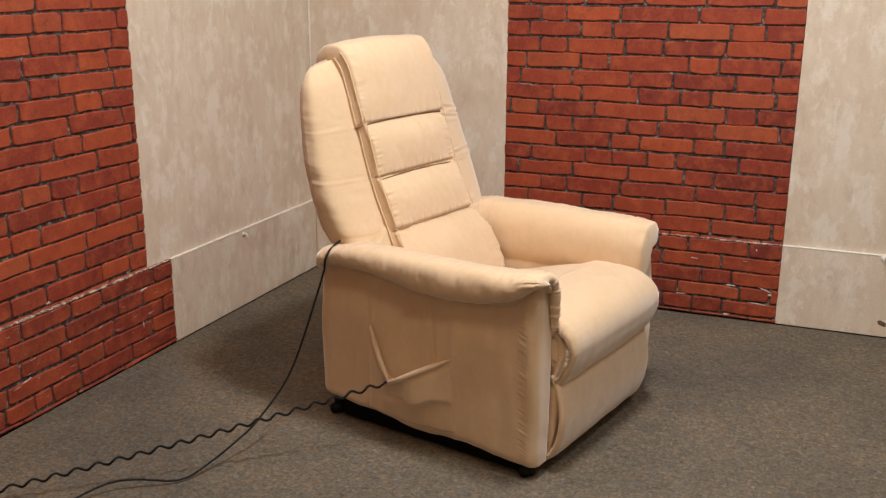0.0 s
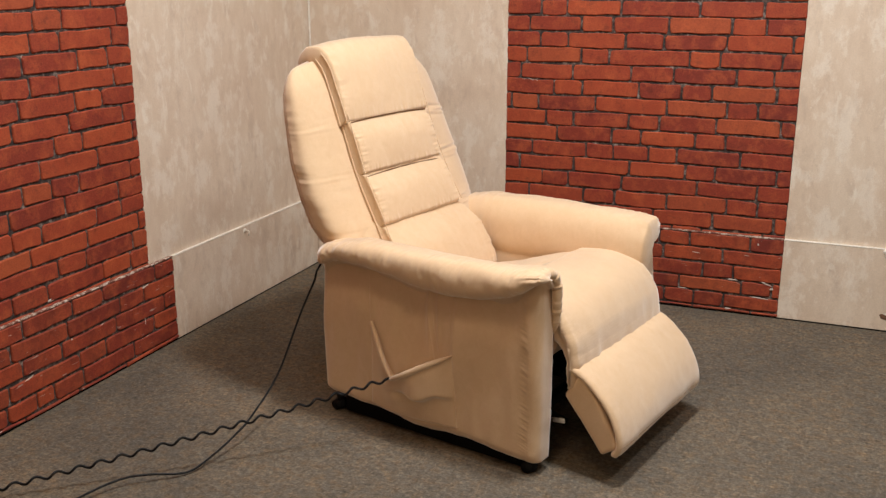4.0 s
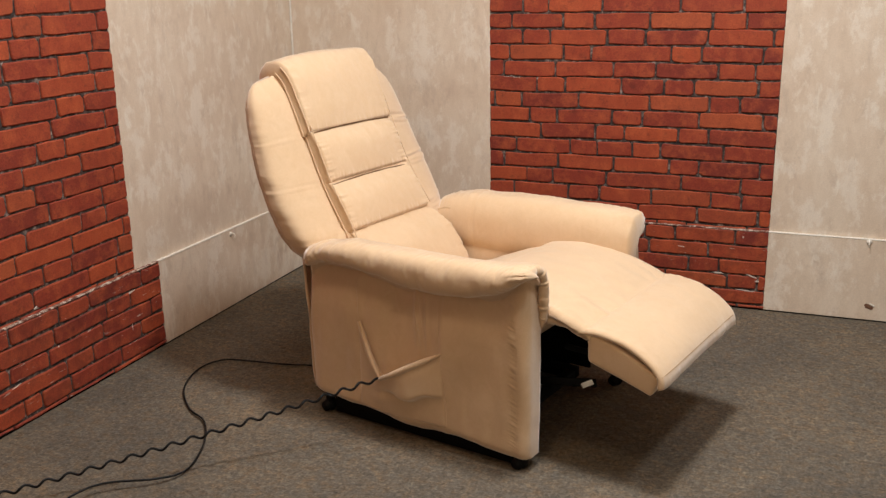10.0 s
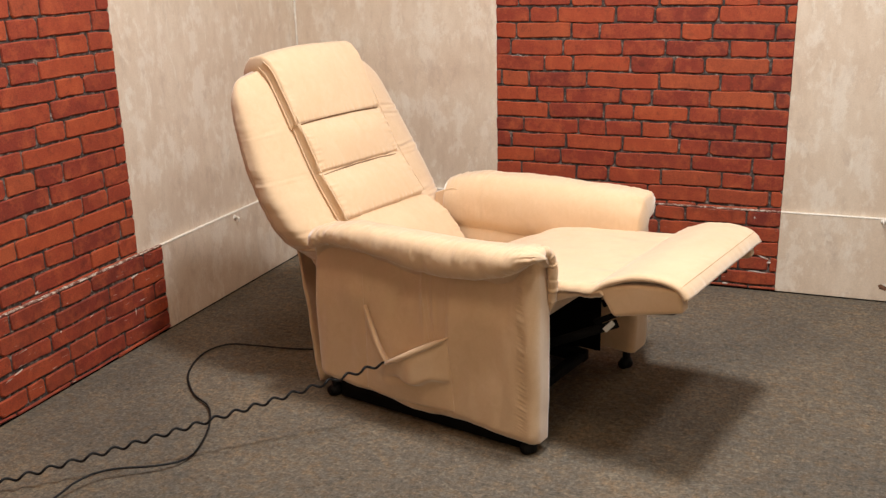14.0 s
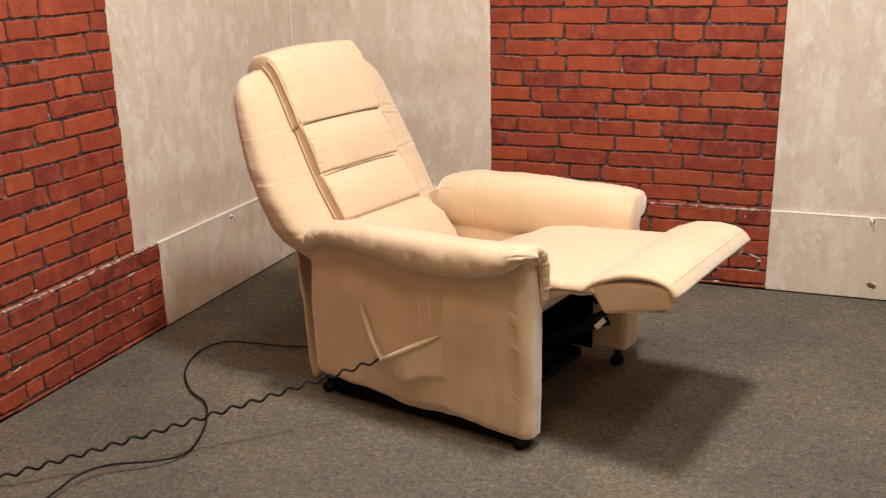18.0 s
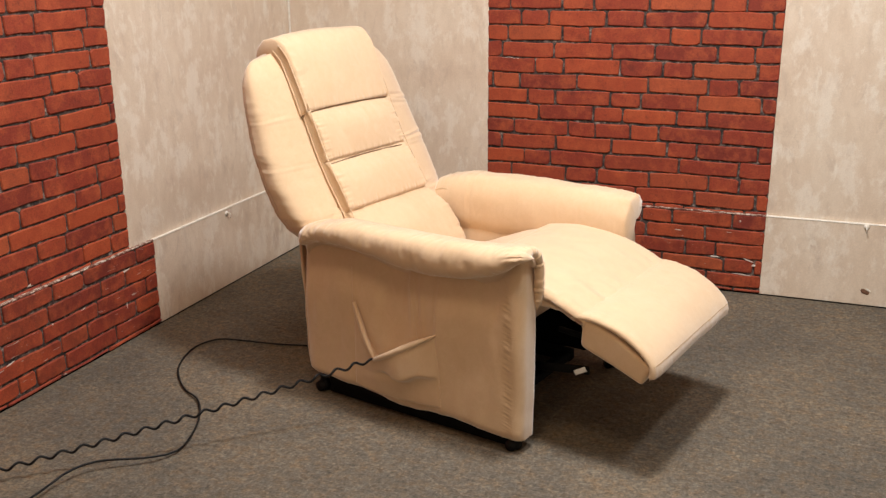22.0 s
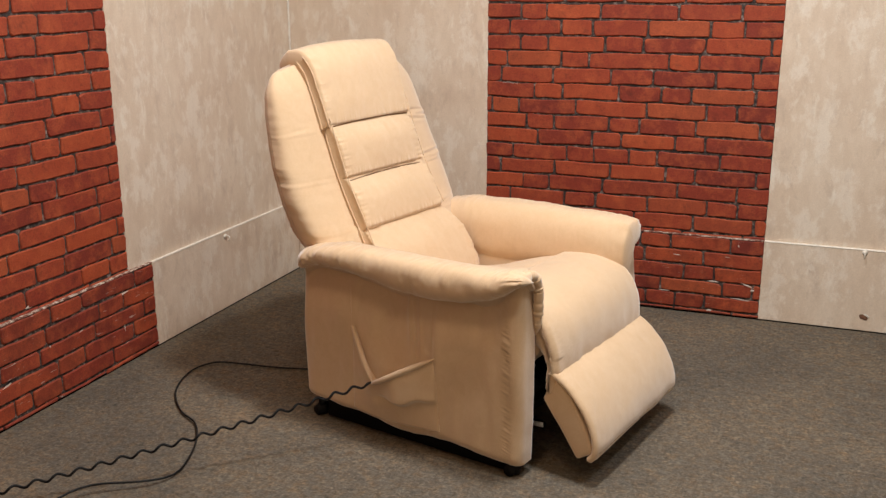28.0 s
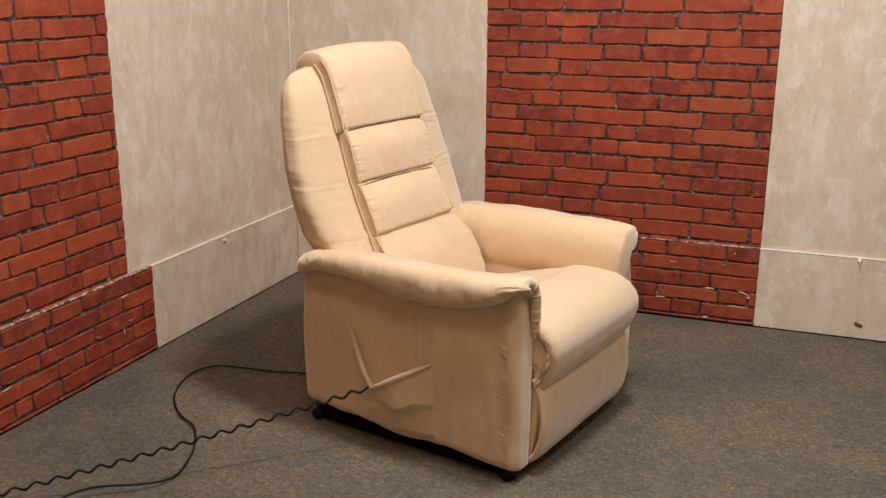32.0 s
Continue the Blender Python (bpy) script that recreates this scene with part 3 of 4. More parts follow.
def side_panel(side):
    """The upholstered side under an armrest; side is -1 or 1."""
    xs0, xs1, y_out, y_in, rad = -0.445, 0.388, 0.388 if side < 0 else 0.424, 0.296, 0.03 if side < 0 else 0.022
    ring = []
    nx, ny = 150, 6
    for i in range(nx + 1):
        ring.append((xs0 + rad + (xs1 - xs0 - 2 * rad) * i / nx, y_out))
    for a in range(1, 6):
        an = math.pi / 2 * (1 - a / 6)
        ring.append((xs1 - rad + rad * math.cos(an), y_out - rad + rad * math.sin(an)))
    for i in range(ny + 1):
        ring.append((xs1, y_out - rad + (y_in - y_out + rad + 0.012) * i / ny))
    ring.append((xs1 - 0.008, y_in + 0.003))
    for i in range(nx + 1):
        ring.append((xs1 - 0.02 + (xs0 - xs1 + 0.03) * i / nx, y_in))
    ring.append((xs0, y_in + 0.02))
    ring.append((xs0, y_out - rad))
    for a in range(1, 4):
        an = math.pi - math.pi / 2 * a / 4
        ring.append((xs0 + rad + rad * math.cos(an), y_out - rad + rad * math.sin(an)))
    rings = []
    n = 300
    for k in range(n + 1):
        s = k / n
        out = []
        for x, y in ring:
            low, top = lerp_at(SIDE_LOW, x) + (0.042 if side > 0 else 0.0), lerp_at([(-0.44, 0.56), (-0.36, 0.590), (0.30, 0.590), (0.36, 0.614 if side < 0 else 0.570), (0.39, 0.628 if side < 0 else 0.550)], x)
            z = low + (top - low) * s
            hollow = max(0.0, min(1.0, (x + 0.44) / 0.16)) * max(0.0, min(1.0, (0.375 - x) / 0.13))
            tuck = (0.010 + 0.030 * hollow) * max(0.0, min(1.0, (s - 0.62) / 0.30)) ** 1.6 + 0.012 * max(0.0, (0.05 - s) / 0.05) ** 2
            yy = y
            if y > 0.36:
                yy = y - tuck + 0.010 * math.sin(math.pi * s) * math.sin(math.pi * (x + 0.445) / 0.9)
                yy += ripple((x, 0, z), 0.16, 0.007, side * 3.1) + ripple((x * 2.2, 0, z * 0.6), 0.10, 0.004, side * 5.7)
                yy += 0.0045 * s * noise.noise(Vector((x * 15 + z * 3, side, z * 2.2))) + 0.0016 * noise.noise(Vector((x * 34, side + 4, z * 6)))
                if side < 0:
                    # slack cloth round the pocket: a hollow over its mouth, bounded by the two seams, and two folds up to the armrest
                    up = max(0.0, min(1.0, (z - 0.26) / 0.16))
                    yy -= 0.017 * up * math.exp(-((x + 0.085) / 0.105) ** 2)
                    yy += 0.006 / (1 + math.exp((x + 0.222 - 0.010 * up) / 0.004)) * math.exp(-((x + 0.235) / 0.07) ** 2) * max(0.0, min(1.0, (z - 0.30) / 0.08))
                    yy += 0.004 / (1 + math.exp(-(x - 0.092) / 0.003)) * math.exp(-((x - 0.10) / 0.07) ** 2)
                    for fx, fw, fh in ((-0.004, 0.009, 0.0065), (0.034, 0.008, 0.0050), (-0.150, 0.020, 0.0045), (-0.30, 0.035, 0.0050)):
                        yy += fh * up * math.exp(-((x - fx - 0.12 * (0.42 - z)) / fw) ** 2)
                    yy += 0.0055 * noise.noise(Vector((x * 11 - z * 5, 3.3, z * 4 + x * 3)))
                near = math.exp(-((x - 0.346 + 0.020 * max(0.0, z - 0.36) / 0.2) / 0.013) ** 2)
                yy += near * (0.0050 * noise.noise(Vector((x * 16, side, z * 300 + x * 150))) * (0.55 + 0.6 * math.exp(-((z - 0.40) / 0.12) ** 2)) - 0.0012)
                yy -= 0.0012 * math.exp(-((x - 0.088 - 0.02 * (0.5 - z)) / 0.003) ** 2) if z < 0.5 else 0.0
            xx = x
            if x > 0.36:
                xx = x + 0.007 * math.sin(math.pi * min(1, s * 1.02)) - 0.006 * s + ripple((y, x, z), 0.06, 0.0018, 2.0)
            if x < -0.43:
                xx = x + ripple((y, x, z), 0.12, 0.006, 4.0)
            out.append((xx, side * yy + (0.012 if side > 0 else 0.0), z))
        rings.append(out)
    return loft(bmesh.new(), rings)


def arm_roll(side):
    rings = []
    n = 260
    for k in range(n + 1):
        x = -0.424 + (0.824 if side < 0 else 0.808) * k / n
        top, low = lerp_at(ARM_TOP, x) + (lerp_at([(-0.3, 0.010), (0.0, 0.017), (0.22, 0.013), (0.33, 0.000), (0.385, -0.012)], x) if side > 0 else 0.0), lerp_at(ARM_LOW, x)
        if side > 0:
            low = min(low, top - 0.075)
        end = min(1.0, (x + 0.424) / 0.05 + 0.25)
        end = end ** 0.5
        taper = end * (1 - 0.16 * max(0.0, (x - 0.28) / 0.12) ** 2)
        yc = 0.393
        ring = []
        m = 60
        for j in range(m):
            a = 2 * math.pi * j / m
            ca, sa = math.cos(a), math.sin(a)
            yy = yc + (0.050 if ca > 0 else 0.110) * taper * math.copysign(abs(ca) ** (0.85 if ca > 0 else 0.7), ca)
            inner = max(0.0, -ca)
            cheek = 0.40 if side > 0 else 0.40 + 0.17 * max(0.0, min(1.0, (x - 0.32) / 0.07))
            bottom = low if ca > -0.2 else low + (cheek - low) * min(1.0, inner * 1.5)
            zc, hh = (top + bottom) / 2, (top - bottom) / 2
            zz = zc + hh * math.copysign(abs(sa) ** 0.85, sa)
            p = (x, side * yy, zz)
            d = ripple(p, 0.07, 0.0045, side) + ripple((x * 3, yy, zz), 0.05, 0.0012, 8.0 + side)
            d += (0.0030 * noise.noise(Vector((x * 38 + ca, a * 0.9, side))) + 0.0022 * noise.noise(Vector((x * 95 + 2 * ca, a * 1.3, side + 6)))) * (0.45 + max(0.0, -0.20 - x) * 5 + max(0.0, x - 0.25) * 5)
            # short creases drawn in by the seam under the roll
            d += 0.0060 * max(0.0, -sa - 0.05) * max(0.0, 0.3 + ca) * (0.6 * noise.noise(Vector((x * 60 + 2 * sa, sa * 1.2, side * 5.0))) + 0.6 * noise.noise(Vector((x * 130 + 5 * sa, sa * 2, side * 7.0)))) * (0.35 + min(1.0, 4 * max(0.0, -0.12 - x)) + min(1.0, 6 * max(0.0, x - 0.22)))
            if side > 0:
                d -= 0.0035 * math.exp(-((x + 0.226 + 0.02 * (zz - 0.54)) / 0.007) ** 2)
            if ca < 0:
                d *= 0.4
            gather = 0.0
            if x > 0.31:
                gather = (0.0062 if side < 0 else 0.0100) * noise.noise(Vector((ca * 5.5, sa * 5.5, x * 9 + side))) * ((x - 0.31) / 0.09) ** 1.5
            ring.append((x + (0.010 * ca if x > 0.385 else 0.0), (0.012 if side > 0 else 0.0) + side * (yy + ca * (d + gather)), zz + sa * (d + gather)))
        rings.append(ring)
    # closing rings that draw in at the front
    last = rings[-1]
    cy, cz = side * 0.375, 0.625 if side < 0 else 0.560
    cap = 0.018 if side > 0 else 0.013
    for f in (0.98, 0.93, 0.85, 0.72, 0.55, 0.35, 0.12):
        dx = cap * math.sqrt(1 - f * f)
        rings.append([(p[0] + dx, cy + (p[1] - cy) * f, cz + (p[2] - cz) * f) for p in last])
    first = rings[0]
    cz = 0.545
    for f, dx in ((0.8, 0.006), (0.45, 0.010), (0.12, 0.011)):
        rings.insert(0, [(p[0] - dx, side * 0.375 + (p[1] - side * 0.375) * f, cz + (p[2] - cz) * f) for p in first])
    return loft(bmesh.new(), rings)


for sd in (-1, 1):
    sp = part("side_panel", side_panel(sd), FABRIC, chair)
    part("armrest", arm_roll(sd), FABRIC, chair)
    if sd > 0:
        continue
    # gathered edge that runs down the front from the arm's end
    line = smooth_path([(0.366, sd * 0.394, 0.620), (0.390, sd * 0.366, 0.636), (0.400, sd * 0.334, 0.624), (0.402, sd * 0.316, 0.585), (0.400, sd * 0.308, 0.530), (0.394, sd * 0.302, 0.480), (0.386, sd * 0.298, 0.440)], 110)
    bm = bmesh.new()
    tube(bm, line, lambda u: 0.0175 * (1 - 0.2 * u) * (1 + 0.16 * noise.noise(Vector((u * 14, 1.7, 0))) + 0.24 * noise.noise(Vector((u * 44, 4.7, 0)))) * min(1.0, 0.3 + 5 * (1 - u)), 18)
    part("front_edge", bm, FABRIC, sp)

# hand-control pocket on the near side
POCKET_V = [(-0.219, 0.372), (-0.205, 0.335), (-0.165, 0.262), (-0.122, 0.209), (-0.06, 0.240), (0.02, 0.285), (0.100, 0.328)]


def pocket_bag():
    bm = bmesh.new()
    nx, nz = 60, 72
    line = smooth_path([(x, 0, z) for x, z in POCKET_V], nx + 1)
    grid = []
    for i, p in enumerate(line):
        u = i / nx
        col = []
        for j in range(nz + 1):
            s = j / nz
            low = 0.092 - 0.012 * math.sin(math.pi * u)
            z = p.z + (low - p.z) * s
            rim = math.sin(math.pi * min(1, max(0, u))) ** 0.35
            y = 0.396 + 0.020 * rim * (1 - s) ** 1.1 * math.exp(-((u - 0.5) / 0.28) ** 2) + 0.007 * rim * math.sin(math.pi * s) ** 0.5
            edge = 0.165 + 0.35 * max(0.0, p.x - 0.0) + 0.007 * math.sin(p.x * 52)
            y += 0.034 * math.exp(-((p.x + 0.01) / 0.085) ** 2) / (1 + math.exp(-(z - edge) / 0.0035))
            y += ripple((p.x, 0, z), 0.05, 0.006, 1.7) * math.sin(math.pi * u) * math.sin(math.pi * min(1.0, s + 0.15))
            col.append(bm.verts.new((p.x + 0.012 * s * (1 if u > 0.5 else -0.3), -y, z)))
        grid.append(col)
    back = [[bm.verts.new((v.co.x, -0.386, v.co.z)) for v in col] for col in grid]
    for i in range(nx):
        for j in range(nz):
            bm.faces.new((grid[i][j], grid[i + 1][j], grid[i + 1][j + 1], grid[i][j + 1]))
            bm.faces.new((back[i][j], back[i][j + 1], back[i + 1][j + 1], back[i + 1][j]))
    rim = [(i, 0) for i in range(nx)] + [(nx, j) for j in range(nz)] + [(i, nz) for i in range(nx, 0, -1)] + [(0, j) for j in range(nz, 0, -1)]
    for (a, b), (c, d) in zip(rim, rim[1:] + rim[:1]):
        bm.faces.new((grid[a][b], back[a][b], back[c][d], grid[c][d]))
    bmesh.ops.recalc_face_normals(bm, faces=bm.faces)
    return bm


pocket = part("pocket", pocket_bag(), FABRIC, chair, "side pocket for the hand control, pulled open by the cord")
# turned hems along the two sides of the mouth
for pts, thick in (([(-0.217, -0.400, 0.376), (-0.196, -0.407, 0.335), (-0.156, -0.420, 0.264), (-0.121, -0.428, 0.212)], 0.0060), ([(-0.119, -0.428, 0.211), (-0.06, -0.443, 0.244), (0.02, -0.434, 0.290), (0.103, -0.403, 0.334)], 0.0068)):
    bm = bmesh.new()
    tube(bm, smooth_path(pts, 32), lambda u: (0.0030 + thick * math.sin(math.pi * min(1.0, u + 0.06)) ** 0.5) * (1 + 0.10 * noise.noise(Vector((u * 16, 2.2, thick * 900)))), 10)
    part("hem", bm, FABRIC, pocket)
for pts in ([(0.085, -0.398, 0.50), (0.096, -0.4005, 0.33), (0.112, -0.397, 0.11)], [(-0.222, -0.3985, 0.52), (-0.221, -0.400, 0.37)], [(-0.002, -0.3982, 0.512), (0.012, -0.4025, 0.42), (0.034, -0.4035, 0.305)], [(0.018, -0.3985, 0.505), (0.03, -0.402, 0.42), (0.05, -0.403, 0.32)]):
    bm = bmesh.new()
    tube(bm, smooth_path(pts, 20), lambda u: 0.0004 + 0.0006 * math.sin(math.pi * u), 6)
    part("seam", bm, FABRIC, pocket)

# steel base, castors, and black cover that also fills in shade
bm = bmesh.new()
for y in (-0.25, 0.25):
    box(bm, -0.40, 0.24, y - 0.02, y + 0.02, 0.045, 0.085, 0.004, 1)
for x in (-0.38, 0.02, 0.22):
    box(bm, x - 0.02, x + 0.02, -0.25, 0.25, 0.05, 0.08, 0.004, 1)
# outer rails sit low so their black also stands for contact shade
for y, front in ((-0.342, 0.345), (0.340, 0.16)):
    box(bm, -0.37, front, y - 0.018, y + 0.018, 0.009, 0.10, 0.004, 1)
part("base_frame", bm, STEEL, chair, "black steel base frame, its outer rails also standing for contact shade")
# box reaches down near the floor to stand in for the shade there
part("lining", box(bm=bmesh.new(), x0=-0.43, x1=0.06, y0=-0.299, y1=0.299, z0=0.018, z1=0.34, bevel=0.01), LINING_SHADE, chair, "black inner cover, also standing in for shade under the seat")
# far sheet stands in for dark bars over the panel's inside
part("lining", box(bmesh.new(), 0.05, 0.270, 0.290, 0.299, 0.075, 0.36, 0.003), LINING_SHADE, chair, "black inner cover, also standing in for shade under the seat")
part("rear_panel", box(bmesh.new(), -0.438, -0.425, -0.299, 0.299, 0.08, 0.50, 0.004, 1), FABRIC, chair)
for x, y in ((0.352, -0.352), (-0.405, -0.345), (0.340, 0.365), (-0.372, 0.360)):
    bm = bmesh.new()
    rod(bm, (x, y, 0.028), (x, y, 0.062), 0.014, 14)
    bmesh.ops.create_uvsphere(bm, u_segments=18, v_segments=10, radius=0.022, matrix=Matrix.Translation((x, y, 0.022)) @ Matrix.Diagonal((1.1, 0.8, 1.0, 1)))
    rod(bm, (x - 0.004, y - 0.022, 0.020), (x - 0.004, y + 0.022, 0.020), 0.018, 14)
    part("castor", bm, BLACK, chair, "black plastic castor")

# ---- seat ----
seat_bm = pillow(bmesh.new(), [(-0.30, 0.348), (-0.19, 0.358), (0.0, 0.396), (0.15, 0.440), (0.265, 0.448)], 0.298, -0.02, 0.062, 40, 40, 0.10, 0.10, under=0.05, wrinkle=0.003)
seat = part("seat", seat_bm, FABRIC, chair)
# stuffed roll inside the front of the seat, its ends gathered
rings = []
for k in range(41):
    v = 2 * k / 40 - 1
    e = max(0.0, (abs(v) - 0.955) / 0.045)
    f = max(0.20, 1 - e**2.4) ** 0.5
    ring = []
    for j in range(48):
        a = 2 * math.pi * j / 48
        g = 1 + (max(0.0, abs(v) - 0.72) / 0.28) * (0.16 * noise.noise(Vector((math.cos(a) * 4, math.sin(a) * 4, v))) + 0.26 * noise.noise(Vector((math.cos(a) * 9, math.sin(a) * 9, v * 2))))
        ring.append((0.364 + 0.062 * f * g * math.cos(a), 0.004 + 0.303 * v, 0.390 + 0.088 * f * g * math.sin(a)))
    rings.append(ring)
part("front_roll", loft(bmesh.new(), rings), FABRIC, seat)
# soft pad from the seat to the footrest, in narrow rigid slats
SLATS, PITCH, SLAT_R, FAR = 72, 0.0070, 0.019, 0.013


def slat_mesh(n):
    """One slat; its folds go on from slat to slat along the pad."""
    bm = bmesh.new()
    rings = []
    for k in range(49):
        v = 2 * k / 48 - 1
        v = math.copysign(abs(v) ** 0.8, v)
        y = FAR + 0.312 * v
        e = max(0.0, (abs(v) - 0.93) / 0.07)
        r = SLAT_R * max(0.10, (1 - e**3)) ** 0.5
        lift = 0.004 * (1 - v * v)
        ring = []
        for j in range(18):
            a = 2 * math.pi * j / 18
            x = 0.030 * math.cos(a)
            run = n * PITCH - x
            fold = ripple((run, y, 0), 0.11, 0.0030, 2.0) + ripple((run * 0.6, y, 0), 0.045, 0.0016, 5.0) + ripple((run * 0.5, y, 0), 0.022, 0.0006, 9.0)
            rim = max(0.0, abs(v) - 0.84) / 0.16
            fold += 0.0055 * math.exp(-((run - 0.012) / 0.038) ** 2) * noise.noise(Vector((y * 34, run * 9, 8.0)))
            fold += (0.0085 if v < 0 else 0.0025) * rim * (0.7 * noise.noise(Vector((run * 48, v * 3, 3.0))) + 0.9 * noise.noise(Vector((run * 120, v * 4, 6.0))))
            sa = math.copysign(abs(math.sin(a)) ** 0.7, math.sin(a))
            deep = 1.0 if sa > 0 else 1 + 1.7 * max(0.0, min(1.0, (n * PITCH - 0.07) / 0.08))
            ring.append((x, y, lift + r * sa * deep + fold))
        rings.append(ring)
    return loft(bm, rings)


slats = []
for k in range(SLATS):
    ob = part("pad_slat", slat_mesh(k), FABRIC_PAD, chair)
    rest = ob.data.attributes.new("rest", "FLOAT_VECTOR", "POINT")
    for vert, cell in zip(ob.data.vertices, rest.data):
        cell.vector = (0.9 - k * PITCH + vert.co.x, vert.co.y, vert.co.z)
    slats.append(ob)

# ---- footrest: built level, its hinge line at the origin ----
leg_bm = pillow(bmesh.new(), [(-0.012, -0.026), (0.010, -0.012), (0.05, 0.006), (0.12, 0.019), (0.19, 0.015), (0.240, -0.002), (0.262, -0.022), (0.270, -0.046)], 0.314, -0.002, 0.013, 60, 72, 0.075, 0.10, power=2.4, edge_b=0.035, side=0.045, side_power=1.7, under=0.008, wrinkle=0.0024, seed=4.0, pucker=0.0040)
bmesh.ops.translate(leg_bm, verts=leg_bm.verts, vec=(0, FAR, 0))
footrest = part("footrest", leg_bm, FABRIC, chair, "padded peach footrest flap")
leg_top = [[q + Vector((0, FAR, 0)) for q in row] for row in LAST_TOP]
part("footrest_board", box(bmesh.new(), 0.022, 0.246, FAR - 0.292, FAR + 0.292, -0.048, -0.014, 0.006, 2), FABRIC, footrest)
for y in (FAR - 0.281, FAR + 0.281):
    bm = bmesh.new()
    box(bm, 0.050, 0.256, y - 0.024, y + 0.024, -0.086, -0.010, 0.012, 3)
    bmesh.ops.subdivide_edges(bm, edges=[e for e in bm.edges if abs(e.verts[0].co.x - e.verts[1].co.x) > 0.1], cuts=24)
    for v in bm.verts:
        high, along = max(0.0, min(1.0, (v.co.z + 0.086) / 0.07)), (v.co.x - 0.050) / 0.206
        v.co.z += 0.017 * math.sin(math.pi * min(1.0, max(0.0, v.co.x / 0.26))) * high - 0.006 + 0.012 * along * (1 - high)
        v.co.x -= 0.032 * high * max(0.0, 1 - along)
        v.co.y += math.copysign(0.004, y) * high
        v.co.y += ripple(v.co, 0.06, 0.003, y)
    part("side_flap", bm, FABRIC, footrest)
for rows in ([leg_top[53][j] for j in range(1, 72)],):
    tb = tube(bmesh.new(), smooth_path([q - Vector((0, 0, 0.0002)) for q in rows[::3]], 50), 0.0010, 6)
    part("seam", tb, SEAM, footrest)
for y in (-0.21, 0.21):
    bm = bmesh.new()
    box(bm, 0.02, 0.20, y - 0.006, y + 0.006, -0.108, -0.088, 0.002, 1)
    rod(bm, (0.05, y, -0.10), (-0.05, y, -0.135), 0.009)
    part("linkage", bm, STEEL, footrest, "black steel footrest linkage")
link_arms = []
for y in (-0.212, 0.212):
    bm = box(bmesh.new(), -0.25, 0.025, -0.005, 0.005, -0.013, 0.013, 0.003, 1)
    rod(bm, (0, -0.009, 0), (0, 0.009, 0), 0.010, 12)
    link_arms.append((part("link_arm", bm, STEEL, chair, "black steel link arm"), y))
tag = part("tag", box(bmesh.new(), -0.021, 0.021, -0.0115, -0.0095, -0.008, 0.008, 0.0008, 1), WHITE, link_arms[0][0], "small white paper tag")
tag.matrix_basis = pose(0, 0, 0, 0, -22, 0)

# ---- backrest, upright as at rest ----
B_FRONT = [(-0.150, 0.40), (-0.205, 0.52), (-0.268, 0.640), (-0.345, 0.806), (-0.402, 0.986), (-0.440, 1.11), (-0.480, 1.190)]
B_REAR = [(-0.390, 0.44), (-0.442, 0.53), (-0.486, 0.640), (-0.525, 0.806), (-0.555, 0.986), (-0.565, 1.10), (-0.540, 1.195)]


def shell():
    n = 240
    fr = smooth_path([(x, 0, z) for x, z in B_FRONT], n + 1)
    re = smooth_path([(x, 0, z) for x, z in B_REAR], n + 1)
    rings = []
    for k in range(n + 1):
        s = k / n
        a, b = fr[k], re[k]
        mid, dep = (a + b) / 2, (a - b) / 2
        w = lerp_at([(0.0, 0.283), (0.15, 0.290), (0.20, 0.325), (0.25, 0.362), (0.32, 0.386), (0.45, 0.398), (0.6, 0.394), (0.8, 0.372), (1.0, 0.345)], s)
        shrink = 1.0
        if s > 0.90:
            shrink = math.sqrt(max(0.0, 1 - ((s - 0.90) / 0.1) ** 2)) * 0.85 + 0.15
        if s < 0.10:
            shrink = math.sqrt(max(0.0, 1 - ((0.10 - s) / 0.10) ** 2)) * 0.55 + 0.45
        w = w - 0.05 * (1 - shrink)
        ring = []
        m = 112
        for j in range(m):
            t = 2 * math.pi * j / m
            c, sn = math.cos(t), math.sin(t)
            y = (w + 0.010 if c < 0 else w + 0.030) * math.copysign(abs(c) ** (0.66 if c < 0 else 0.58), c)
            d = math.copysign(abs(sn) ** (0.50 if sn > 0 else 0.85), sn)
            p = mid + dep * d * (0.35 + 0.65 * shrink)
            q = (p.x, y, p.z - 0.036 * max(0.0, s - 0.55) / 0.45 * (max(0.0, abs(y) - 0.19) / 0.17) ** 1.3)
            amt = ripple((q[0], q[1], q[2] * 0.8), 0.13, 0.003, 1.0) + ripple((q[0], q[1] * 0.5, q[2] * 2.4), 0.06, 0.0012, 6.0)
            # gathers along the cover's edge seams
            for seam in (59, 109):
                off = (j - seam) / 5.0
                amt += 0.0026 * math.exp(-((off - (0.8 if seam < 80 else -0.8)) / 0.9) ** 2) * noise.noise(Vector((s * 150 + off * 1.5, seam, 0.3))) - 0.0045 * math.exp(-(off * 4) ** 2)
            amt += 0.0014 * noise.noise(Vector((s * 40 + c * 5, c * 2.0, 7.0))) * max(0.0, abs(c) - 0.6)
            # slanting tuck from the lowest pad's corner down to the armrest
            if sn > 0 and -0.37 < y < -0.225:
                line = p.z - 0.655 - 0.61 * (y + 0.24)
                amt += 0.0055 * math.exp(-((line + 0.014) / 0.011) ** 2) - 0.0065 * math.exp(-(line / 0.0055) ** 2)
            # creases that run out from the joints between the pads
            if sn > 0 and abs(y) > 0.19:
                pull = sum(math.exp(-((p.z - zj) / 0.032) ** 2) for zj in (0.985, 0.812, 0.645))
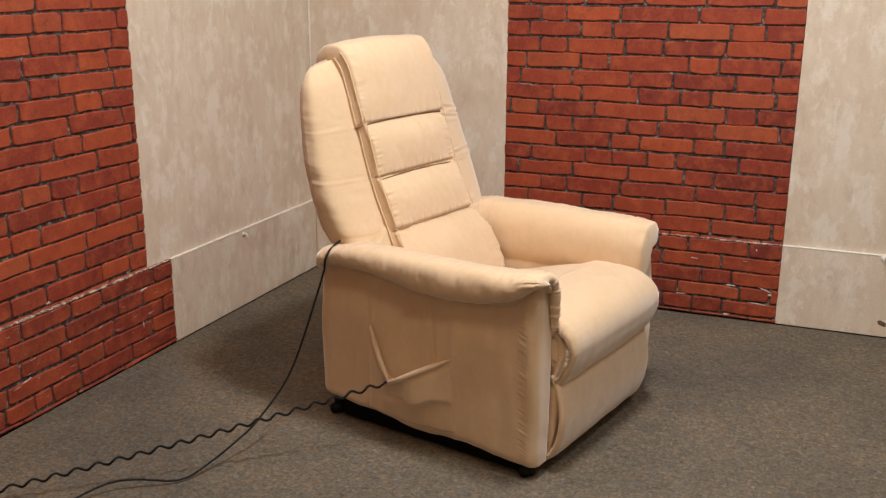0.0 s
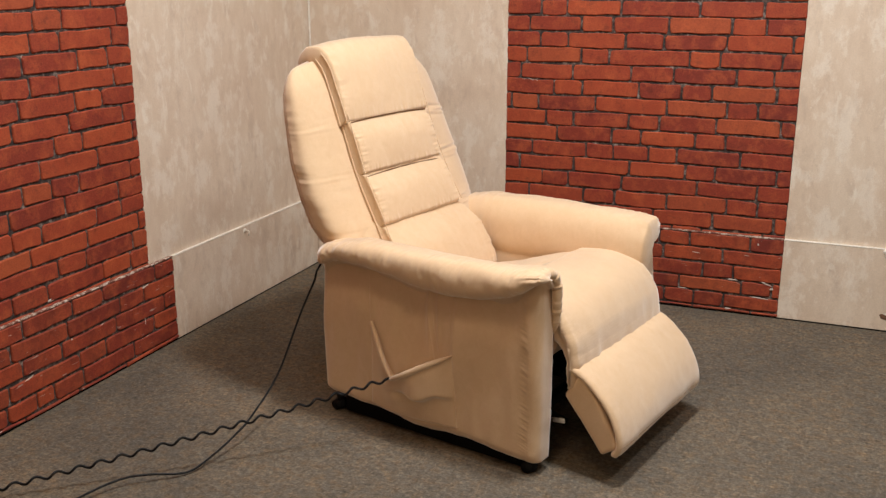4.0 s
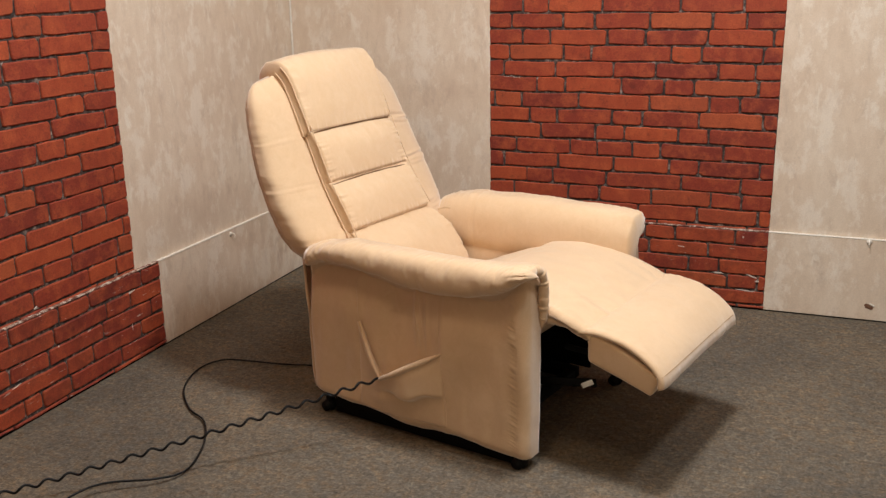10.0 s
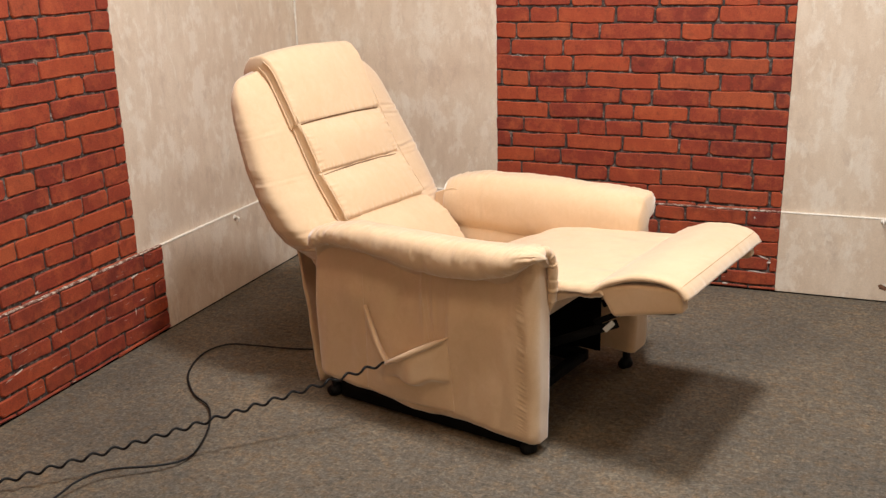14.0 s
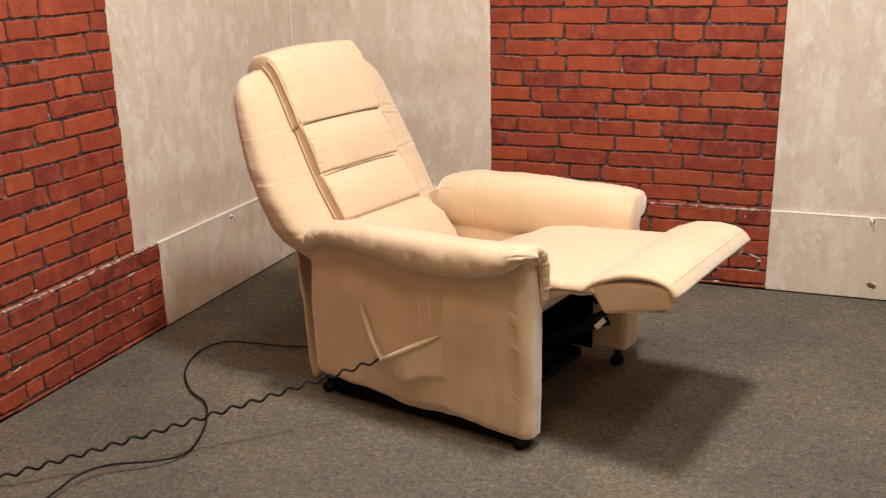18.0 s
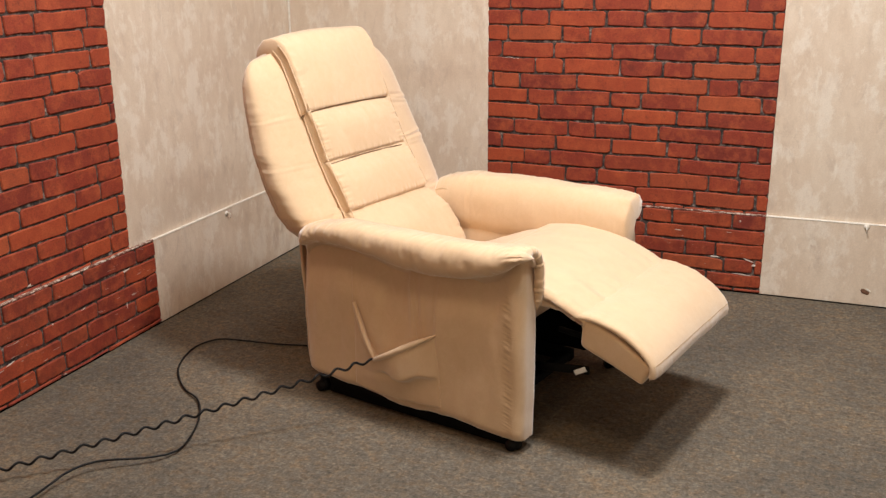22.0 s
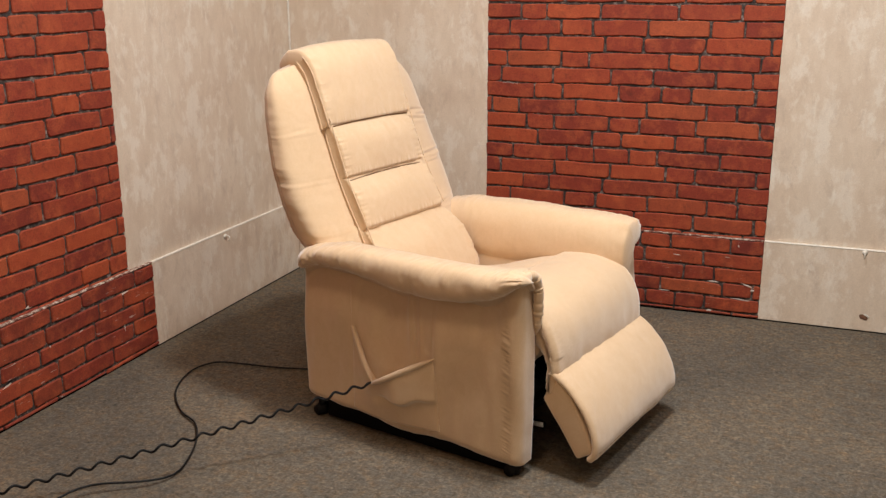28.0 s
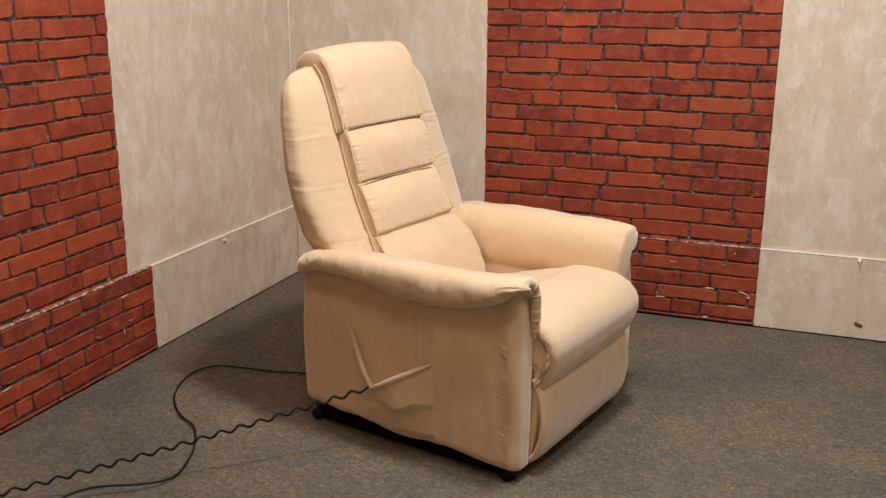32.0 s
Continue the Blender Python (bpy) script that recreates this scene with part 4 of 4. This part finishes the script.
                amt += 0.0080 * pull * noise.noise(Vector((p.z * 82, y * 9, 4.0))) * (1.0 if y > 0 else 0.3)
            ring.append((q[0] + amt * sn, y + amt * c, q[2]))
        rings.append(ring)
    return rings


SHELL = shell()
backrest = part("backrest", loft(bmesh.new(), SHELL), FABRIC, chair)


def back_path(z0, z1, n=7, out=0.0):
    """Points (x, z) along the front of the backrest."""
    fr = smooth_path([(x, 0, z) for x, z in B_FRONT], 80)
    pick = [p for p in fr if z0 <= p.z <= z1]
    return [(pick[round(i * (len(pick) - 1) / (n - 1))].x, pick[round(i * (len(pick) - 1) / (n - 1))].z) for i in range(n)]


def rev(path):
    return path[::-1]


# pads, laid from top to bottom so that they swell to the front
PADS = [("lower_cushion", 0.40, 0.668, 0.052, 0.250, 0.232), ("lumbar_cushion", 0.625, 0.836, 0.054, 0.232, 0.228), ("back_cushion", 0.795, 1.018, 0.054, 0.228, 0.226)]
for nm, z0, z1, th, w0, w1 in PADS:
    bm = pillow(bmesh.new(), rev(back_path(z0, z1)), w1, -0.008, th, 90, 120, 0.13, 0.12, half_end=w0, power=2.2, edge_a=0.07, edge_b=0.13, side=0.045, side_power=2.4, wrinkle=0.003, seed=z0 * 9, under=0.02, shape=(lambda u, v: (0, max(0.0, v) * (0.052 * math.sin(math.pi / 2 * min(1.0, (u + 1) / 1.4)) - 0.012), 0)) if nm == "lower_cushion" else (lambda u, v: (0, -0.012 * max(0.0, v), 0)), fill=lambda u: (0.36 + 0.64 * math.sin(math.pi / 2 * min(1.0, (u + 1) / 1.1))) * (1.0 - 0.24 * max(0.0, u) ** 1.8), pucker=0.0060)
    pad = part(nm, bm, FABRIC, backrest)
    for sdy in (-1,) if nm == "lower_cushion" else (-1, 1):
        base = rev(back_path(z0 + 0.012, z1 - 0.012))
        for o, f in ((0.004, 1.0), (th - 0.014, 0.990)):
            tb = tube(bmesh.new(), smooth_path([(x + o * 0.92, sdy * ((w1 + (w0 - w1) * i / 6) * f + 0.001) - (0.012 if sdy > 0 else 0), z + o * 0.38) for i, (x, z) in enumerate(base)], 24), 0.0019, 6)
            part("welt", tb, FABRIC, pad)
HEAD = [(-0.562, 1.186), (-0.549, 1.205), (-0.522, 1.216), (-0.487, 1.204), (-0.458, 1.163), (-0.436, 1.095), (-0.415, 1.03), (-0.398, 0.972)]
bm = pillow(bmesh.new(), HEAD, 0.232, -0.006, 0.046, 100, 120, 0.10, 0.10, half_end=0.236, power=2.2, edge_b=0.10, side=0.045, side_power=2.4, pucker=0.0048, fill=lambda u: min(1.0, 0.45 + 1.1 * (u + 1)) * (1.06 - 0.24 * max(0.0, u) ** 1.8), shape=lambda u, v: (0, (0.016 - 0.028 * min(1.0, 0.8 * (u + 1))) * max(0.0, v), (-0.023 if v < 0 else -0.004) * v * v * max(0.0, 0.5 - u) / 1.5), wrinkle=0.003, seed=2.0, under=0.02)
head = part("head_cushion", bm, FABRIC, backrest)
for sdy in (-1, 1):
    for o, f in ((0.004, 1.0), (0.034, 0.990)):
        line = smooth_path([(x, 0, z) for x, z in HEAD[3:]], 30)
        pts = []
        for i, p in enumerate(line):
            d = (line[min(i + 1, 29)] - line[max(i - 1, 0)]).normalized()
            pts.append((p.x - d.z * o, sdy * (0.234 * f + 0.001) + (0.016 - 0.028 * min(1.0, 1.6 * (i / 29 * 0.68 + 0.32)) if sdy > 0 else 0), p.z + d.x * o - (0.023 if sdy < 0 else 0.004) * max(0.0, 0.5 - (2 * (i / 29 * 0.68 + 0.32) - 1)) / 1.5))
        part("welt", tube(bmesh.new(), pts, 0.0019, 6), FABRIC, head)
# tucked seams between the pads, dark to paint in the crease shade
CREASE_SHADE = plain("crease shade on tucked seam", (0.16, 0.085, 0.04), 0.95, gloss=0.1)
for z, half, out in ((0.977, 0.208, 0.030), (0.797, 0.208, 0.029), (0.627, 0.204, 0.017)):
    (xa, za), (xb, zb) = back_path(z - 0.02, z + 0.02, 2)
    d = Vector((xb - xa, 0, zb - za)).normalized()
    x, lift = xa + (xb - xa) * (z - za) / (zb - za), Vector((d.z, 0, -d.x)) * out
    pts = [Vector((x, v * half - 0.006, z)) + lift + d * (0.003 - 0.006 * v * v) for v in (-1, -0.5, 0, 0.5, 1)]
    part("seam", tube(bmesh.new(), smooth_path(pts, 40), 0.0024, 8), CREASE_SHADE, backrest, "tucked seam, dark to paint in its crease shade")
# edge seam of the back cover
for j in (59, 109):
    tb = tube(bmesh.new(), smooth_path([SHELL[k][j] for k in range(64, 230, 6)], 80), 0.0017, 6)
    part("seam", tb, FABRIC, backrest)
# cloth that hangs from the back down behind the seat
bm = bmesh.new()
rings = []
for k in range(20):
    s = k / 19
    z = 0.60 - 0.50 * s
    ring = []
    for j in range(41):
        v = 2 * j / 40 - 1
        x = -0.475 + 0.04 * s + 0.016 * math.sin(v * 11 + s * 4) * s + 0.010 * noise.noise(Vector((v * 6, s * 5, 2.0))) + 0.05 * v * v * (1 - s)
        ring.append((x, 0.300 * v, z))
    ring += [(x + 0.010, y, z) for x, y, z in ring[::-1]]
    rings.append(ring)
loft(bm, rings)
part("rear_skirt", bm, FABRIC, backrest)


# ---- cords ----
def chair_point(x, y, z):
    return chair.matrix_world @ Vector((x, y, z))


def coil_cord():
    a, b = chair_point(-0.118, -0.420, 0.212), Vector((0.19, -2.52, 0.014))
    line = [a, *(a.lerp(b, u) - Vector((0, 0, 0.05 * u * (1 - u))) for u in (0.2, 0.4, 0.6, 0.8)), b]
    n = 900
    pts = smooth_path(line, n)
    total = sum((b - a).length for a, b in zip(pts, pts[1:]))
    out = []
    for k, p in enumerate(pts):
        d = (pts[min(k + 1, n - 1)] - pts[max(k - 1, 0)]).normalized()
        side = d.cross(Vector((0, 0, 1))).normalized()
        up = side.cross(d)
        ph = 2 * math.pi * total / 0.0595 * k / n
        amp = 0.0068 * min(1.0, k / 30)
        out.append(p + amp * (math.cos(ph) * side + math.sin(ph) * up) + Vector((0, 0, 0.0005)))
    return tube(bmesh.new(), out, 0.0041, 8)


coil = part("coiled_cord", coil_cord(), CABLE)
tagged(coil, "black coiled hand-control cord stretched over the carpet", "cord")

CORD_SEG, CORD_N = 0.034, 84
cord = new("power_cord")
tagged(cord, "thin black power cord trailing over the carpet", "cord")
bm = bmesh.new()
rings = []
for k in range(9):
    s = 2 * k / 8 - 1
    r = 0.0036 * math.sqrt(max(0.02, 1 - max(0.0, (abs(s) - 0.8) / 0.2) ** 2))
    rings.append([(s * (CORD_SEG / 2 + 0.004), r * math.cos(2 * math.pi * j / 8), r * math.sin(2 * math.pi * j / 8)) for j in range(8)])
loft(bm, rings)
link0 = part("cord_piece", bm, CABLE, cord)
links = [link0]
for k in range(CORD_N - 1):
    ob = new("cord_piece", link0.data)
    ob.parent = cord
    links.append(ob)

# the cord draped over the armrest, and later fallen to the floor; both end outside the view
DRAPED = [chair_point(-0.36, -0.20, 0.10), chair_point(-0.40, -0.22, 0.35), chair_point(-0.385, -0.262, 0.54), chair_point(-0.362, -0.298, 0.600), chair_point(-0.350, -0.345, 0.630), chair_point(-0.346, -0.395, 0.630), chair_point(-0.348, -0.442, 0.606), chair_point(-0.352, -0.458, 0.57), chair_point(-0.360, -0.462, 0.52),  Vector((0.875, -1.72, 0.228)), Vector((0.830, -1.85, 0.106)), Vector((0.806, -1.92, 0.068)), Vector((0.765, -2.035, 0.026)), Vector((0.728, -2.130, 0.009)), Vector((0.640, -2.195, 0.025)), Vector((0.575, -2.25, 0.03)), Vector((0.53, -2.36, 0.02)), Vector((0.50, -2.60, 0.008)), Vector((0.5, -3.2, 0.008))]
FALLEN = [chair_point(-0.30, 0.10, 0.05), Vector((0.86, -1.17, 0.012)), Vector((0.668, -1.215, 0.008)), Vector((0.561, -1.237, 0.008)), Vector((0.45, -1.261, 0.014)), Vector((0.345, -1.285, 0.014)), Vector((0.302, -1.385, 0.010)), Vector((0.355, -1.552, 0.008)), Vector((0.474, -1.688, 0.008)), Vector((0.576, -1.752, 0.010)), Vector((0.655, -1.86, 0.010)), Vector((0.705, -1.975, 0.010)), Vector((0.722, -2.075, 0.010)), Vector((0.672, -2.155, 0.020)), Vector((0.565, -2.235, 0.03)), Vector((0.525, -2.32, 0.03)), Vector((0.515, -2.44, 0.02)), Vector((0.5, -3.2, 0.008))]


def lay_out(points, count, step):
    """count + 1 points at equal steps of length step along a smooth line, from its start."""
    fine = smooth_path(points, 1200)
    out, run, want = [fine[0]], 0.0, step
    for a, b in zip(fine, fine[1:]):
        d = (b - a).length
        while run + d >= want and len(out) <= count:
            out.append(a.lerp(b, (want - run) / max(d, 1e-9)))
            want += step
        run += d
    while len(out) <= count:
        out.append(out[-1] + Vector((0, -step, 0)))
    return out


# ---- fixings, scuffs and marks on the boards ----
def flake(bm, wall, a, z, length, height, tilt, face, seed):
    """A small raised scab of pale paint on a board."""
    rf = random.Random(seed)
    n = 12
    ca, sa = math.cos(radians(tilt)), math.sin(radians(tilt))
    low, top = [], []
    for k in range(n):
        t = 2 * math.pi * k / n
        r = rf.uniform(0.55, 1.0)
        u, w = length / 2 * r * math.cos(t), height / 2 * r * math.sin(t)
        u, w = u * ca - w * sa, u * sa + w * ca
        for lst, d, f in ((low, face, 1.0), (top, face + 0.0012, 0.8)):
            p = (d, a + u * f, z + w * f) if wall == "left" else (a + u * f, -d, z + w * f)
            lst.append(bm.verts.new(p))
    for k in range(n):
        bm.faces.new((low[k], low[(k + 1) % n], top[(k + 1) % n], top[k]))
    bm.faces.new(top)
    bmesh.ops.recalc_face_normals(bm, faces=bm.faces)
    return bm


FACE = STRIP_T + 0.0015
SCUFFS = [("left", -1.372, 0.283, 0.060, 0.010, 8), ("left", -1.835, 0.262, 0.034, 0.010, 0), ("left", -1.895, 0.243, 0.030, 0.006, 12), ("left", -1.985, 0.148, 0.065, 0.008, 14), ("left", -2.04, 0.170, 0.02, 0.012, 0), ("left", -1.775, 0.213, 0.010, 0.012, 0), ("left", -1.385, 0.145, 0.006, 0.045, 0),
    ("right", 1.905, 0.262, 0.05, 0.006, -4), ("right", 2.07, 0.155, 0.06, 0.010, 0), ("right", 2.19, 0.085, 0.12, 0.007, -3), ("right", 1.86, 0.092, 0.06, 0.007, 0), ("right", 2.165, 0.325, 0.010, 0.014, 10), ("right", 2.215, 0.150, 0.07, 0.008, -20), ("right", 2.238, 0.130, 0.03, 0.012, 0), ("right", 2.06, 0.020, 0.03, 0.012, 10)]
for i, (wl, a, z, ln, h, tl) in enumerate(SCUFFS):
    ob = part("scuff", flake(bmesh.new(), wl, a, z, ln, h, tl, FACE - 0.0003, 40 + i), SCUFF, strip_left if wl == "left" else strip_right, "pale paint scuff")
part("scuff", flake(bmesh.new(), "left", -1.832, 0.376, 0.045, 0.016, 6, 0.0013, 77), SCUFF, brick_left, "pale paint scuff")
part("scuff", flake(bmesh.new(), "left", -1.705, 0.955, 0.045, 0.010, -14, 0.0013, 78), SCUFF, brick_left, "pale paint scuff")
# a chalky crack in the brick panel
for i, pts in enumerate(([(1.03, 0.962), (1.05, 0.974), (1.063, 0.970), (1.085, 0.985), (1.100, 0.984), (1.115, 0.990)], [(1.115, 0.990), (1.135, 0.982), (1.150, 0.984), (1.175, 0.970), (1.200, 0.955)])):
    tb = tube(bmesh.new(), smooth_path([(x, -0.0016, z) for x, z in pts], 16), lambda u: 0.0005 + 0.0006 * math.sin(9 * u) ** 2, 6)
    part("crack", tb, SCUFF, brick_right, "pale chalky crack")


def wall_hook(wall, a, z):
    hook = new("wall_hook")
    m = pose(FACE - 0.002, a, z) if wall == "left" else pose(a, -FACE + 0.002, z, 0, 0, -90)
    hook.matrix_world = m
    part("plate", rod(bmesh.new(), (0, 0, 0), (0.004, 0, 0), 0.011, 16), EDGE, hook)
    bm = bmesh.new()
    tube(bm, smooth_path([(0.003, 0, 0.004), (0.020, 0, 0.002), (0.024, 0, -0.010), (0.018, 0, -0.020)], 12), 0.0024, 8)
    part("pin", bm, EDGE, hook)
    return tagged(hook, "small steel hook screwed to the skirting board", "hook", "hooks on the boards")


wall_hook("left", -0.672, 0.333)
wall_hook("right", 2.664, 0.345)
chip = part("chip", flake(bmesh.new(), "right", 2.690, 0.064, 0.050, 0.026, -20, FACE - 0.0003, 91), RUST)
tagged(chip, "brown chip where the board's face has broken off", "chip")
part("rim", flake(bmesh.new(), "right", 2.700, 0.074, 0.030, 0.010, -30, FACE + 0.0012, 92), EDGE, chip)
# thin black strips that stand in for the shade under the boards
for nm, ext in (("baseboard", (0.0, STRIP_T - 0.004, -3.6, -0.02)), ("baseboard", (0.0, 4.2, -STRIP_T + 0.004, 0.0))):
    tagged(part(nm, box(bmesh.new(), *ext, 0.0, 0.0058), LINING_SHADE, smooth=False), "black strip standing in for shade under the skirting board", "baseboard", kind="structure")
# pale sealing strip up the corner
tagged(part("trim", tube(bmesh.new(), [(0.004, -0.004, 0.36), (0.004, -0.004, 1.2), (0.004, -0.004, 2.55)], 0.005, 8), EDGE), "pale sealant line up the corner", "trim", kind="structure")

# ---- assumed panels for the key and added fill lamps, out of view ----
for lx, ly, sx, sy, watts, tone in LAMPS:
    lamp = new("unseen_light_panel")
    lamp.matrix_world = pose(lx, ly, CEILING_Z)
    tagged(lamp, "unseen square ceiling panel of a key or added fill lamp", "ceiling light", "ceiling lights")
    bm = bmesh.new()
    for x0, x1, y0, y1 in ((-sx / 2 - 0.03, sx / 2 + 0.03, -sy / 2 - 0.03, -sy / 2), (-sx / 2 - 0.03, sx / 2 + 0.03, sy / 2, sy / 2 + 0.03), (-sx / 2 - 0.03, -sx / 2, -sy / 2, sy / 2), (sx / 2, sx / 2 + 0.03, -sy / 2, sy / 2)):
        box(bm, x0, x1, y0, y1, -0.035, -0.001)
    part("frame", bm, PAINT, lamp, smooth=False)
    part("diffuser", box(bmesh.new(), -sx / 2, sx / 2, -sy / 2, sy / 2, -0.03, -0.01), GLOW, lamp, smooth=False)



# ---- how the recliner moves ----
PIVOT = Vector((-0.28, 0, 0.55))
# seconds, shift forward, shift up, degrees of lean of the seat and back together
SEAT_ROWS = [
    (0, 0, 0, 0), (1, -0.016, -0.001, 1.0), (2, -0.028, -0.003, 1.9), (3, -0.039, -0.005, 2.7), (3.5, -0.043, -0.006, 3.0), (5.5, -0.064, -0.012, 4.1),
    (7, -0.079, -0.018, 4.8), (9, -0.104, -0.030, 6.0), (10, -0.116, -0.038, 6.6), (11, -0.128, -0.049, 7.1), (12, -0.140, -0.063, 7.7), (13, -0.149, -0.075, 8.1),
    (13.5, -0.150, -0.077, 8.2), (19, -0.151, -0.077, 8.3), (20, -0.141, -0.064, 7.6), (21, -0.126, -0.049, 7.1), (22, -0.111, -0.037, 6.5), (23, -0.098, -0.028, 6.0),
    (25, -0.075, -0.017, 4.9), (28, -0.042, -0.008, 2.9), (30, -0.022, -0.004, 1.7), (31, -0.012, -0.002, 0.7), (32, 0, 0, 0),
]
# the back leans further on its own in the middle
BACK_ROWS = [(14, -0.162, -0.070, 10.9), (14.5, -0.180, -0.060, 15.2), (15, -0.196, -0.053, 19.3), (15.5, -0.207, -0.049, 22.3), (16, -0.207, -0.049, 22.4), (16.5, -0.197, -0.052, 19.8), (17, -0.178, -0.060, 15.5), (17.5, -0.158, -0.072, 10.6), (18, -0.151, -0.077, 8.4)]
# seconds, slope of the footrest in degrees
LEG_ROWS = [
    (0, -93), (0.5, -90.8), (1, -83.5), (1.5, -77.3), (2, -71.4), (2.5, -66.9), (3, -62.2), (3.5, -58), (5.5, -47.4), (6, -45.2), (7, -40), (8, -35.5), (9, -30), (10, -21.5),
    (11, -12.3), (11.5, -6.8), (12, -0.8), (12.5, 4.5), (13, 9), (13.5, 10), (19, 10), (19.5, 4.6), (20, -2.8), (21, -14.8), (22, -25), (23, -32.1), (24, -37.5), (25, -42.2), (25.5, -44.5),
    (27.5, -55.1), (28, -58), (29, -66.8), (30, -76.3), (31, -87.9), (31.5, -92.3), (32, -93),
]
# hinge of the footrest (forward, up) against its slope
HINGE_X = [(-93, 0.414), (-58, 0.462), (-46, 0.502), (-30, 0.523), (9, 0.515), (20, 0.50)]
HINGE_Z = [(-93, 0.305), (-58, 0.334), (-46, 0.385), (-30, 0.450), (9, 0.536), (20, 0.56)]


# outer end of the footrest's link arms against the slope
LINK_X = [(-93, 0.24), (-58, 0.360), (-32, 0.488), (-4, 0.530), (10, 0.537)]
LINK_Z = [(-93, 0.10), (-58, 0.117), (-32, 0.212), (-4, 0.346), (10, 0.397)]


def lean(dx, dz, deg):
    return pose(PIVOT.x + dx, 0, PIVOT.z + dz, 0, -deg, 0) @ Matrix.Translation(-PIVOT)


def seat_at(t):
    return lean(*[lerp_at([(r[0], r[k]) for r in SEAT_ROWS], t) for k in (1, 2, 3)])


def slope_at(t):
    return lerp_at(LEG_ROWS, t)


def hinge(deg):
    return Vector((lerp_at(HINGE_X, deg), 0, lerp_at(HINGE_Z, deg)))


def pad_line(t):
    """Places and slopes of the pad's slats, from the footrest back to the seat."""
    deg = slope_at(t)
    a = radians(deg)
    way, up = Vector((math.cos(a), 0, math.sin(a))), Vector((-math.sin(a), 0, math.cos(a)))
    tuck = max(0.0, min(1.0, (-deg - 25) / 46))
    end = hinge(deg) - up * (SLAT_R * 1.05 + 0.034 * tuck) + way * (0.004 + 0.052 * tuck ** 3)
    m = seat_at(t)
    start = m @ Vector((0.225, 0, 0.480))
    head = (m.to_3x3() @ Vector((1, 0, 0.12))).normalized()
    reach = 0.268 - 0.118 * (deg + 93) / 99
    p1, p2 = start + head * reach, end - way * (0.150 - 0.060 * (deg + 93) / 99 - 0.02 * tuck) + up * 0.125 * tuck
    tail = start - head * 0.30 - Vector((0, 0, 0.082))
    fine = [tail.lerp(start, i / 30) for i in range(30)]
    for i in range(61):
        u = i / 60
        fine.append((1 - u) ** 3 * start + 3 * u * (1 - u) ** 2 * p1 + 3 * u * u * (1 - u) * p2 + u**3 * end)
    fine.reverse()
    out, run, want = [], 0.0, 0.0
    for p, q in zip(fine, fine[1:]):
        d = (q - p).length
        while run + d >= want and len(out) < SLATS:
            w = (p - q).normalized()
            out.append((p.lerp(q, (want - run) / max(d, 1e-9)), math.degrees(math.atan2(w.z, w.x))))
            want += PITCH
        run += d
    while len(out) < SLATS:
        out.append(out[-1])
    return out


def motions():
    walk(seat, [(t, lean(dx, dz, deg)) for t, dx, dz, deg in SEAT_ROWS])
    both = sorted(SEAT_ROWS + BACK_ROWS)
    walk(backrest, [(t, lean(dx, dz, deg)) for t, dx, dz, deg in both])
    walk(footrest, [(t, Matrix.Translation(hinge(deg)) @ pose(0, 0, 0, 0, -deg, 0)) for t, deg in LEG_ROWS])
    times = [r[0] for r in LEG_ROWS]
    lines = [pad_line(t) for t in times]
    for k, ob in enumerate(slats):
        walk(ob, [(t, Matrix.Translation(line[k][0]) @ pose(0, 0, 0, 0, -line[k][1], 0)) for t, line in zip(times, lines)])
    for ob, y in link_arms:
        rows = []
        for t, deg in LEG_ROWS:
            x, z = lerp_at(LINK_X, deg), lerp_at(LINK_Z, deg)
            rows.append((t, pose(x, y, z, 0, -math.degrees(math.atan2(z - 0.19, x - 0.12)), 0)))
        walk(ob, rows)
    before, after = lay_out(DRAPED, CORD_N, CORD_SEG), lay_out(FALLEN, CORD_N, CORD_SEG)
    steps = [(0, 0.0), (3.8, 0.0), (4.0, 0.12), (4.2, 0.38), (4.4, 0.7), (4.6, 0.92), (4.8, 1.0), (32, 1.0)]
    for k, ob in enumerate(links):
        rows = []
        for t, u in steps:
            p, q = before[k].lerp(after[k], u), before[k + 1].lerp(after[k + 1], u)
            d = (q - p).normalized()
            rows.append((t, pose(*((p + q) / 2), 0, -math.degrees(math.asin(max(-1, min(1, d.z)))), math.degrees(math.atan2(d.y, d.x)))))
        walk(ob, rows)


lay_bricks()
motions()
